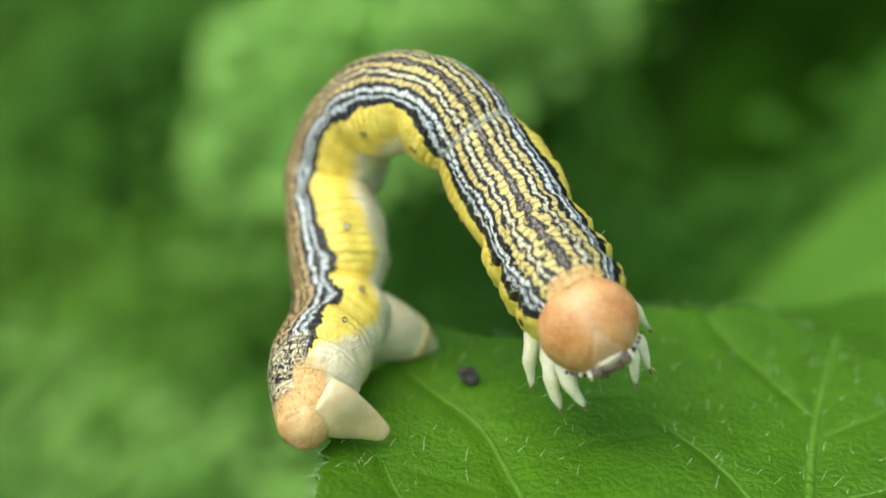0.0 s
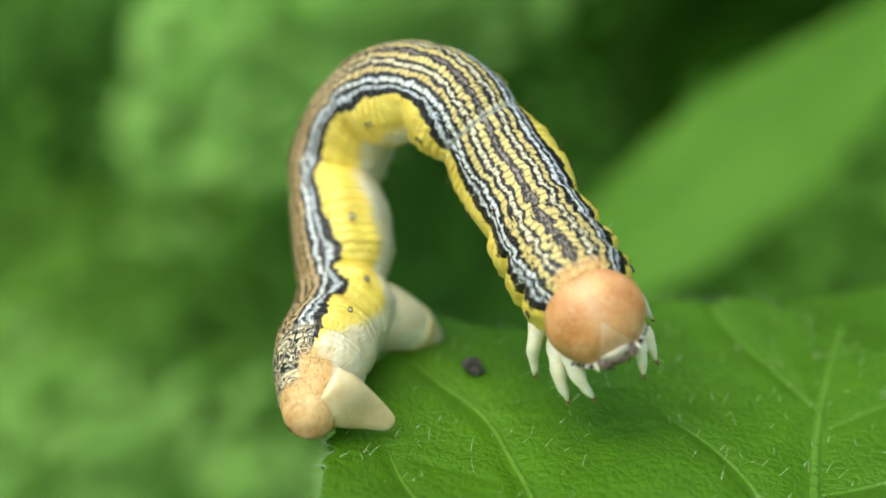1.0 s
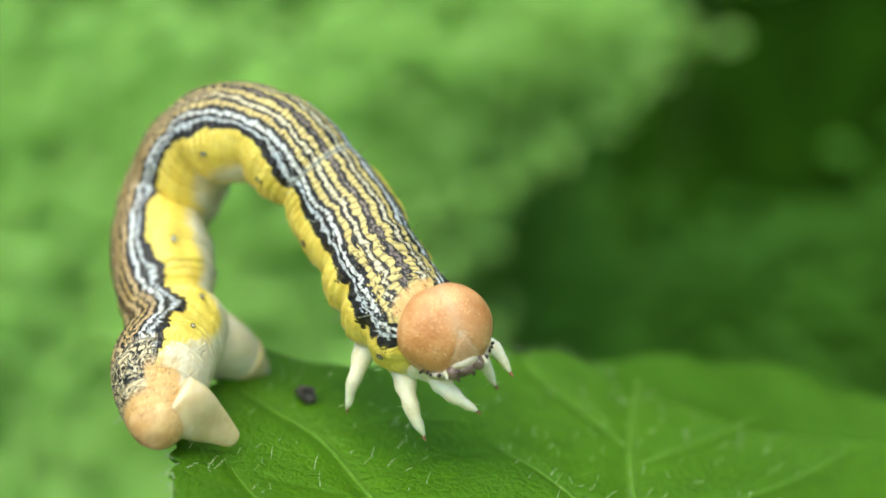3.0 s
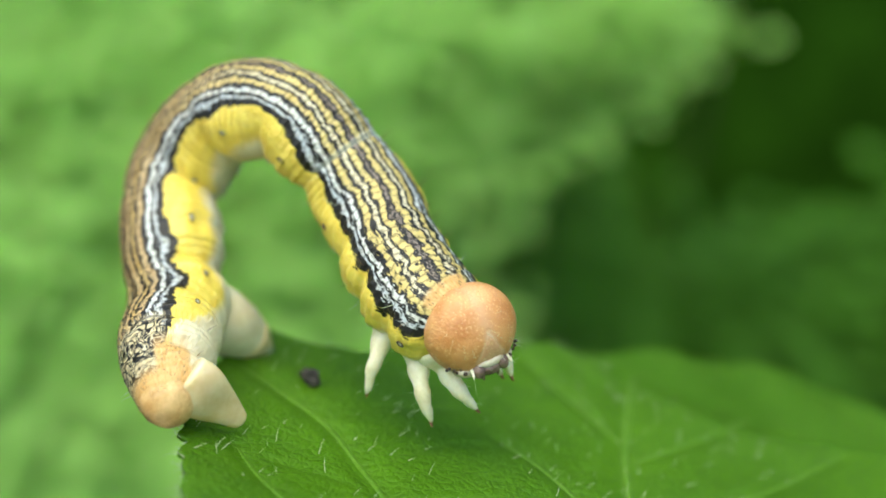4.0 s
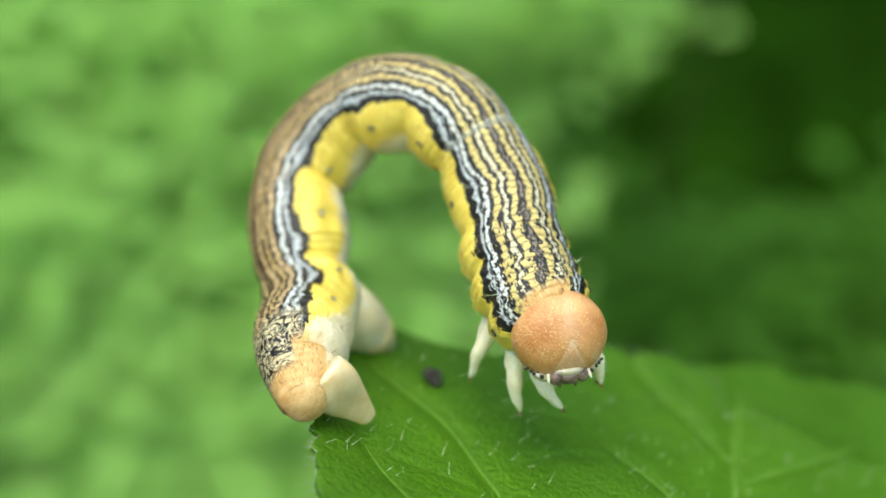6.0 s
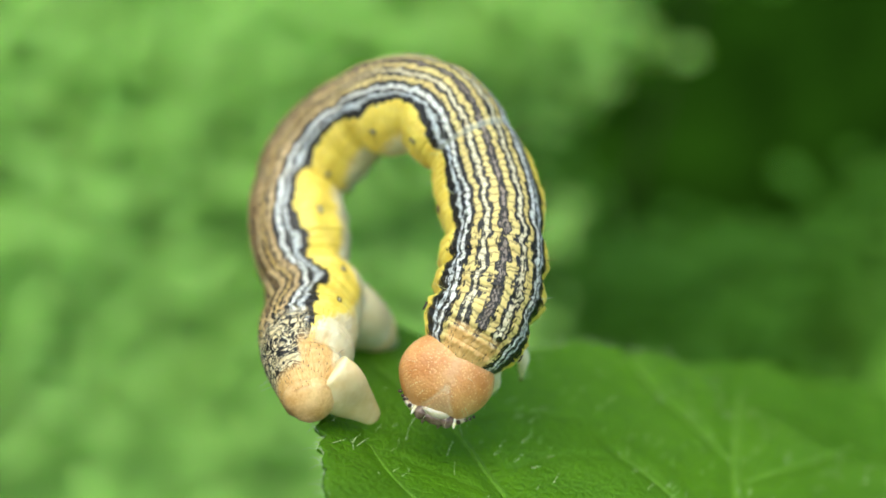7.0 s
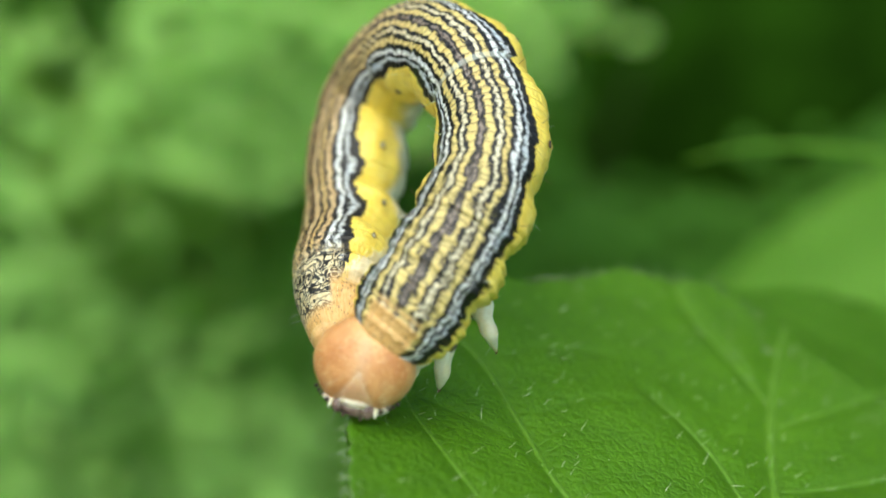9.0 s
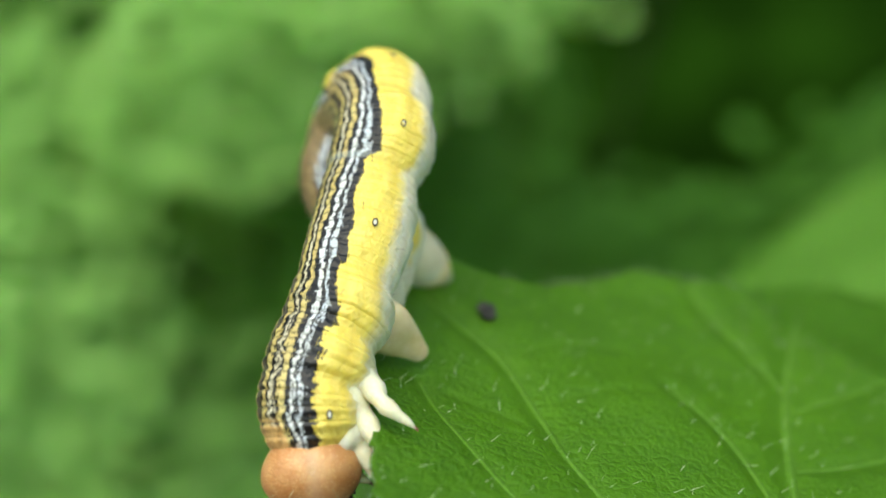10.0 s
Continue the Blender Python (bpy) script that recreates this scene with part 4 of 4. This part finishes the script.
def broad_leaf(name, mat, length, width, m, parent, fold=0.15, droop=0.2):
    """An ovate leaf with a folded midrib, toothed edge and thickness."""
    bm = bmesh.new()
    n, k = 26, 10
    grid = []
    for i in range(n + 1):
        x = i / n
        w = width * (math.sin(math.pi * x ** 0.75) ** 0.85 if 0 < x < 1 else 0.0) * 0.5
        w *= 1 + 0.05 * math.sin(i * 2.4)
        row = []
        for j in range(-k, k + 1):
            q = j / k
            z = -fold * width * 0.5 * (1 - abs(q)) * (1 - abs(q)) * w / (width * 0.5) - droop * length * (x - 0.35) ** 2 + 0.02 * width * math.sin(x * 22 - abs(q) * 3) * abs(q)
            row.append(bm.verts.new((q * w, (x - 0.5) * length, z)))
        grid.append(row)
    for a, b in zip(grid, grid[1:]):
        for j in range(2 * k):
            try:
                bm.faces.new((a[j], a[j + 1], b[j + 1], b[j]))
            except ValueError:
                pass
    bmesh.ops.solidify(bm, geom=bm.faces[:], thickness=0.0004)
    ob = part(name, bm, mat, parent)
    ob.matrix_basis = m
    return ob


EYE = Vector((-0.00098, -0.05053, 0.01333))
AHEAD, ACROSS, ABOVE = Vector((0.1082, 0.9811, -0.1604)), Vector((0.9926, -0.0977, 0.0721)), Vector((-0.0551, 0.1670, 0.9844))


def spot(x, y, d):
    """A place in the hedge d metres ahead; x and y are hundredths of d to the right and up."""
    return EYE + d * (AHEAD + ACROSS * x / 100 + ABOVE * y / 100)


def small_leaf(bow, fold, n=3):
    """Corner places and faces of one small folded leaf, one unit long, with both its faces."""
    co, faces = [], []
    for z0 in (0.0, -0.012):
        base = len(co)
        for i in range(n + 1):
            x = i / n
            w = 0.30 * math.sin(math.pi * (0.06 + 0.88 * x) ** 0.75) ** 0.85
            co.extend((q * w, x - 0.5, z0 + fold * abs(q) - bow * (x - 0.4) ** 2) for q in (-1, 0, 1))
        for i in range(n):
            for q in range(2):
                a = base + i * 3 + q
                f = (a, a + 1, a + 4, a + 3)
                faces.append(f if z0 == 0 else f[::-1])
    return np.array(co), np.array(faces)


SMALL_LEAVES = [small_leaf(bow, fold) for bow, fold in ((0.1, 0.05), (0.25, 0.12), (0.4, 0.08), (0.5, 0.2))]


def leafy_spray(rng, centre, length, width, spin, size, count, lean):
    """Places and faces of small leaves scattered loosely along a twig's end."""
    co, faces = [], []
    c, n = math.cos(radians(spin)), math.sin(radians(spin))
    for k in range(count):
        p, f = SMALL_LEAVES[k % 4]
        m = pose(0, 0, 0, lean + rng.normal(0, 7), rng.normal(0, 8), rng.normal(0, 15)) @ pose(0, 0, 0, 0, 0, rng.uniform(0, 360))
        a, b = np.clip(rng.normal(0, 0.27, 2), -0.60, 0.60) * (length, width)
        at = np.array(centre) + np.array([-n * a + c * b, rng.normal(0, 0.06) * length, c * a + n * b])
        co.append(p @ np.array(m.to_3x3()).T * size * rng.uniform(0.7, 1.3) + at)
        faces.append(f + k * len(p))
    return np.concatenate(co), np.concatenate(faces)


def shrub(label, leaves, sway, count=50):
    """A shrub that shifts as one to fit the view: its countless small leaves and the twigs they hang on."""
    base = new("shrub")
    tagged(base, label, "shrub")
    rng = np.random.default_rng(len(label) * 7 + len(leaves))
    co, faces, tones, used, total = [], [], [], [], 0
    for x, y, d, length, width, mat, lean, turn, spin in leaves:
        far = d * 1.6 * rng.uniform(0.97, 1.06)
        c, f = leafy_spray(rng, spot(x, y, far), far * length, far * width, spin, far * 0.024, count, lean)
        if mat not in used:
            used.append(mat)
        faces.append(f + total)
        tones.extend([used.index(mat)] * len(f))
        co.append(c)
        total += len(c)
    me = bpy.data.meshes.new("foliage")
    me.from_pydata(np.concatenate(co), [], np.concatenate(faces))
    for mat in used:
        me.materials.append(mat)
    me.polygons.foreach_set("material_index", tones)
    me.polygons.foreach_set("use_smooth", [True] * len(me.polygons))
    foliage = new("foliage", me)
    foliage.parent = base
    tagged(foliage, kind="stuff")
    bm = bmesh.new()
    xs = [l[0] for l in leaves]
    low = spot(sum(xs) / len(xs), -60, 0.67)
    for x, y, d, length, *_ in leaves:
        p = spot(x, y, d * 1.6) + Vector((0, 0.03, 0))
        c = bend([low, (low + p) / 2 + Vector((0.01, 0.03, 0.02)), p], 8)
        loft(bm, c, [0.0012 - 0.0001 * k for k in range(8)], 6)
    part("twig", bm, TWIG, base, "thin brown twigs")
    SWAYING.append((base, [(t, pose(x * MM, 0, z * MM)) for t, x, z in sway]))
    return base


# Offsets in millimetres, keyed to put the foliage where the camera sees it.
VIEW_DRIFT = [(0.0, -191, -24), (0.5, -202, -15), (1.0, -211, -13), (1.5, -204, -19), (1.8, -150, -13), (2.0, -133, -7), (2.5, -33, 40), (2.7, -31, 20), (3.8, -7, 4), (4.5, 0, 0), (5.0, -20, -9), (5.5, -59, -19), (5.7, -55, 6), (6.8, -66, -13), (7.5, -59, -6), (8.0, -78, -11), (8.3, -95, -16), (8.5, -99, -19), (9.0, -108, -62), (9.5, -107, -32), (10.0, -126, -41)]
F, H, M = LIT_GREEN, HALF_LIT_GREEN, SHADED_GREEN
# the shrub beside it, set further into the view between two and eight seconds to fit what the camera sees
EXTRA_DRIFT = [(0.0, -225), (0.5, -265), (1.0, -280), (1.5, -200), (1.8, -50), (2.2, 0), (4.5, 0), (5.5, 35), (6.8, 60), (7.1, 55), (7.5, 20), (8.0, 0), (8.3, -80), (8.5, -105), (9.0, -105), (9.5, -115), (10.0, -75)]
# the broad leaves, offset apart so that they stay where the camera sees them
BROAD = [(t, x + float(np.interp(t, (0.0, 1.5, 2.2, 8.0, 8.5, 10.0), (42, 38, 0, 0, 0, 0))), z + float(np.interp(t, (1.2, 2.2), (16, 0)))) for t, x, z in VIEW_DRIFT]
SIDE_DRIFT = [(t, x + float(np.interp(t, [g[0] for g in EXTRA_DRIFT], [g[1] for g in EXTRA_DRIFT])), z) for t, x, z in VIEW_DRIFT]
# Sprays laid out from the camera's view at 4.5 s; tones carry each patch's brightness.
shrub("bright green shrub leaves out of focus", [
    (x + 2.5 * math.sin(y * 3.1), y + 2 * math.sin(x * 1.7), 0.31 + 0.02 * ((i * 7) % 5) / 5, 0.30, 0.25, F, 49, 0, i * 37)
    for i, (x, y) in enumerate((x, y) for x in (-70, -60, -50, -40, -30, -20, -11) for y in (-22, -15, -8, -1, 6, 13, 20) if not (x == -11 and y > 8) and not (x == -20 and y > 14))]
    + [(-17, -12, 0.30, 0.24, 0.18, F, 48, 0, 20), (-12, -17, 0.30, 0.22, 0.16, F, 48, 0, 80), (-24, -15, 0.30, 0.26, 0.2, F, 48, 0, -30), (-27, 3, 0.30, 0.26, 0.22, F, 48, 0, 0)], SIDE_DRIFT, 230)
# NEAR_GREEN serves here as a tone between the lit and the half-lit one.
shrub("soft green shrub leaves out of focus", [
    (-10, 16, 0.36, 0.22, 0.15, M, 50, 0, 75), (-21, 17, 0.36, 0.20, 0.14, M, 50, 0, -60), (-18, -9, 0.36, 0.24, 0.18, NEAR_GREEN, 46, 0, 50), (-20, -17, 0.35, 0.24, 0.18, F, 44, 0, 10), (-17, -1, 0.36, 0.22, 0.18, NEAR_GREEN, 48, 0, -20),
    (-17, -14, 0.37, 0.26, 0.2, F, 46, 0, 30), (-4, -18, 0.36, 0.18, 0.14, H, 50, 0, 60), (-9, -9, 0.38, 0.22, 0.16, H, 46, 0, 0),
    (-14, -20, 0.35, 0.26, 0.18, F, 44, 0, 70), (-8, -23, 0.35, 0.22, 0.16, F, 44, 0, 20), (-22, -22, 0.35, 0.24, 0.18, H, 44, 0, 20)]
    + [(x + 2 * math.sin(y), y + 2 * math.sin(x), 0.40, 0.20, 0.16, F if y < -9 else NEAR_GREEN if x < -15 else H, 46, 0, x * 9 + y * 5) for x in (-38, -31, -24, -17, -10, -3) for y in (-25, -18, -11, -4, 3)], VIEW_DRIFT, 180)
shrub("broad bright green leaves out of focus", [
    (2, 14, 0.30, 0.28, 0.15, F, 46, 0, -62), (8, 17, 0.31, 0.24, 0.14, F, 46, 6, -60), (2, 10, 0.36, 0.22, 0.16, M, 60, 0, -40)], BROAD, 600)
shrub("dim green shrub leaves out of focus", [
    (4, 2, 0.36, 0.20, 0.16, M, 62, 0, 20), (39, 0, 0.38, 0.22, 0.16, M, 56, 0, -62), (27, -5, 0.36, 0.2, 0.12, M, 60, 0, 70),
    (45, -2, 0.34, 0.2, 0.14, H, 60, 0, -40), (33, -15, 0.36, 0.22, 0.16, M, 58, 0, 50), (14, -9, 0.38, 0.22, 0.16, M, 60, 0, -30)], VIEW_DRIFT, 280)


def hedge_leaves():
    """Leaves deeper in the hedge, with gaps left where the camera sees dark patches."""
    rnd = random.Random(11)
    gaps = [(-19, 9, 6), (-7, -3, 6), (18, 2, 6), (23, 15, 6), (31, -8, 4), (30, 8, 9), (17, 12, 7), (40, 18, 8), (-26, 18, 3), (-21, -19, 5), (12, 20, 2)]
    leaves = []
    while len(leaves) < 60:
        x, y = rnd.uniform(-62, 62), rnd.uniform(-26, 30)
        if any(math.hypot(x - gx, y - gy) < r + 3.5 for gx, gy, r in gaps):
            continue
        # Brightness lies in the colour: half-lit tone at the left, shaded tone elsewhere.
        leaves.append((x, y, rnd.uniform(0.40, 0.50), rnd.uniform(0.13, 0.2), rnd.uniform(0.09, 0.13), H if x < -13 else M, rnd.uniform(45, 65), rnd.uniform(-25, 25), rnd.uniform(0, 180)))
    shrub("dark green hedge leaves out of focus", leaves, VIEW_DRIFT, 120)


hedge_leaves()


def neighbour_leaf():
    """A lighter leaf of the same plant, behind the first one."""
    base = new("neighbour_leaf")
    base.matrix_world = LEAF
    broad_leaf("blade", NEAR_GREEN, 0.024, 0.011, pose(0.0255, 0.0105, -0.0030, 6, -4, 84), base, 0.1, 0.06)
    bm = bmesh.new()
    loft(bm, bend([Vector((0.036, 0.0105, -0.003)), Vector((0.040, 0.006, -0.006)), Vector((0.044, -0.002, -0.016))], 8), [0.0005] * 8, 8)
    part("leaf_stalk", bm, VEIN, base)
    tagged(base, "lighter green leaf behind the caterpillar's leaf, out of focus", "leaf")


neighbour_leaf()


def swaying_leaf():
    """A long bright leaf that the wind swings into the view and out again; its places are fitted to the camera's view.
    """
    base = new("swaying_leaf")
    tagged(base, "long bright green leaf swinging in the wind, out of focus", "leaf")
    broad_leaf("blade", LONG_GREEN, 0.075, 0.019, pose(0, 0, 0, 62, 0, 0) @ pose(0, 0, 0, 0, 0, -56), base, 0.1, 0.1)
    bm = bmesh.new()
    loft(bm, bend([Vector((0.027, 0.010, 0.012)), Vector((0.06, 0.02, 0.03)), Vector((0.11, 0.03, 0.02)), Vector((0.16, 0.04, -0.12))], 12), [0.0012 + 0.0001 * i for i in range(12)], 8)
    part("leaf_stalk", bm, VEIN, base)
    SWAYING.append((base, [(t, pose(x * MM, y * MM, z * MM)) for t, x, y, z in [(0.0, 39.9, 126.3, -22.7), (0.5, 33.9, 126.5, -16.3), (0.9, 22.1, 125.6, -9.0), (1.1, 23.2, 125.9, -8.5), (1.3, 32.4, 125.9, -16.5), (1.6, 54.6, 128.3, -21.2), (2.5, 97.4, 113.6, -3.0), (4.5, 101.2, 108.5, -4.9), (7.5, 90.1, 113.4, -11.0), (8.3, 90.4, 113.1, -12.5), (8.5, 81.1, 113.0, -11.9), (8.7, 69.2, 115.1, -13.4), (9.0, 62.0, 115.5, -22.2), (9.3, 44.7, 117.8, -12.2), (9.6, 60.6, 115.7, -18.5), (10.0, 57.9, 115.6, -20.5)]]))


swaying_leaf()


def arching_stalk():
    """A thin pale stalk that arches over behind the leaf."""
    base = new("grass_stalk")
    tagged(base, "thin pale green arching grass stalk out of focus", "grass")
    bm = bmesh.new()
    c = bend([Vector(p) * MM for p in ((-6, 0, -1.4), (-3, 0, -0.3), (1, 0, 0.4), (9, 0, 0.2), (18, 1, -2.2), (34, 3, -18))], 30)
    loft(bm, c, [(0.08 + 0.02 * i) * MM for i in range(30)], 10, 0.6)
    part("stalk", bm, NEAR_GREEN, base)
    SWAYING.append((base, [(t, pose(x * MM, y * MM, z * MM)) for t, x, y, z in [(0.0, 39.3, 39.4, -17.2), (2.5, 54.4, 31.0, -7.8), (4.5, 52.4, 27.5, -3.5), (5.2, 37.0, 30.5, -3.7), (5.5, 22.6, 31.6, -3.7), (5.7, 28.0, 31.2, -3.6), (6.8, 41.8, 30.1, -7.8), (8.5, 39.4, 31.0, -0.5), (8.8, 26.2, 33.3, 0.9), (9.0, 20.1, 34.4, 1.2), (9.2, 21.7, 32.9, -3.0), (9.4, 24.0, 32.0, -5.4), (9.6, 36.5, 31.2, -7.4), (10.0, 42.0, 30.2, -10.4)]]))


arching_stalk()


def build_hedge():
    """Deep shade painted as a near-black curved rough sheet that closes the view, and the ground under it."""
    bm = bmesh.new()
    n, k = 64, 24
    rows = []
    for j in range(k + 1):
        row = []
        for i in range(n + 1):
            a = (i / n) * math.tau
            # The unseen part behind the camera is kept low to let sky light in.
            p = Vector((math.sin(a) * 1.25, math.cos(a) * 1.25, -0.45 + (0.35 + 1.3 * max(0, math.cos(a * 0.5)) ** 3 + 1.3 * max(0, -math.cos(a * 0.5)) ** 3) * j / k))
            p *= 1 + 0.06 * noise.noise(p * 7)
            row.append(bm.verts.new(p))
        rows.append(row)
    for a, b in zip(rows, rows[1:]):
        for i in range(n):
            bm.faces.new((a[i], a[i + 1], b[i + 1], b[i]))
    ob = part("backdrop", bm, PAINTED_SHADE)
    tagged(ob, "near-black green sheet painted as the hedge's shade", "hedge", kind="structure")
    bm = bmesh.new()
    bmesh.ops.create_grid(bm, x_segments=60, y_segments=60, size=60)
    for v in bm.verts:
        v.co.z = -0.45 + 0.03 * noise.noise(v.co * 3)
    ob = part("ground", bm, EARTH)
    tagged(ob, "dark leaf litter under the hedge", "ground", kind="structure")


build_hedge()



def motions():
    """All that moves: each piece of the body rides on the curve of the back."""
    for ob, u, m in MOVED:
        walk(ob, [(t, body_pose(rows, u) @ m) for t, rows, _, _ in SHAPES])
    for leg, u, side in LEGS:
        # those on the inner side fold under the belly while the body turns back
        tuck = [(t, float(np.interp(t, (5.7, 6.8, 8.5, 9.3), (0, 26, 26, 0))) if side < 0 else 0.0) for t, *_ in SHAPES]
        walk(leg, [(t, body_pose(rows, u) @ pose(0, 0, 0, 0, 0, fold)) for (t, rows, _, _), (_, fold) in zip(SHAPES, tuck)])
    walk(head, [(t, head_pose(rows, face, crown)) for t, rows, face, crown in SHAPES])
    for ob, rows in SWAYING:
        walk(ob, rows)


motions()
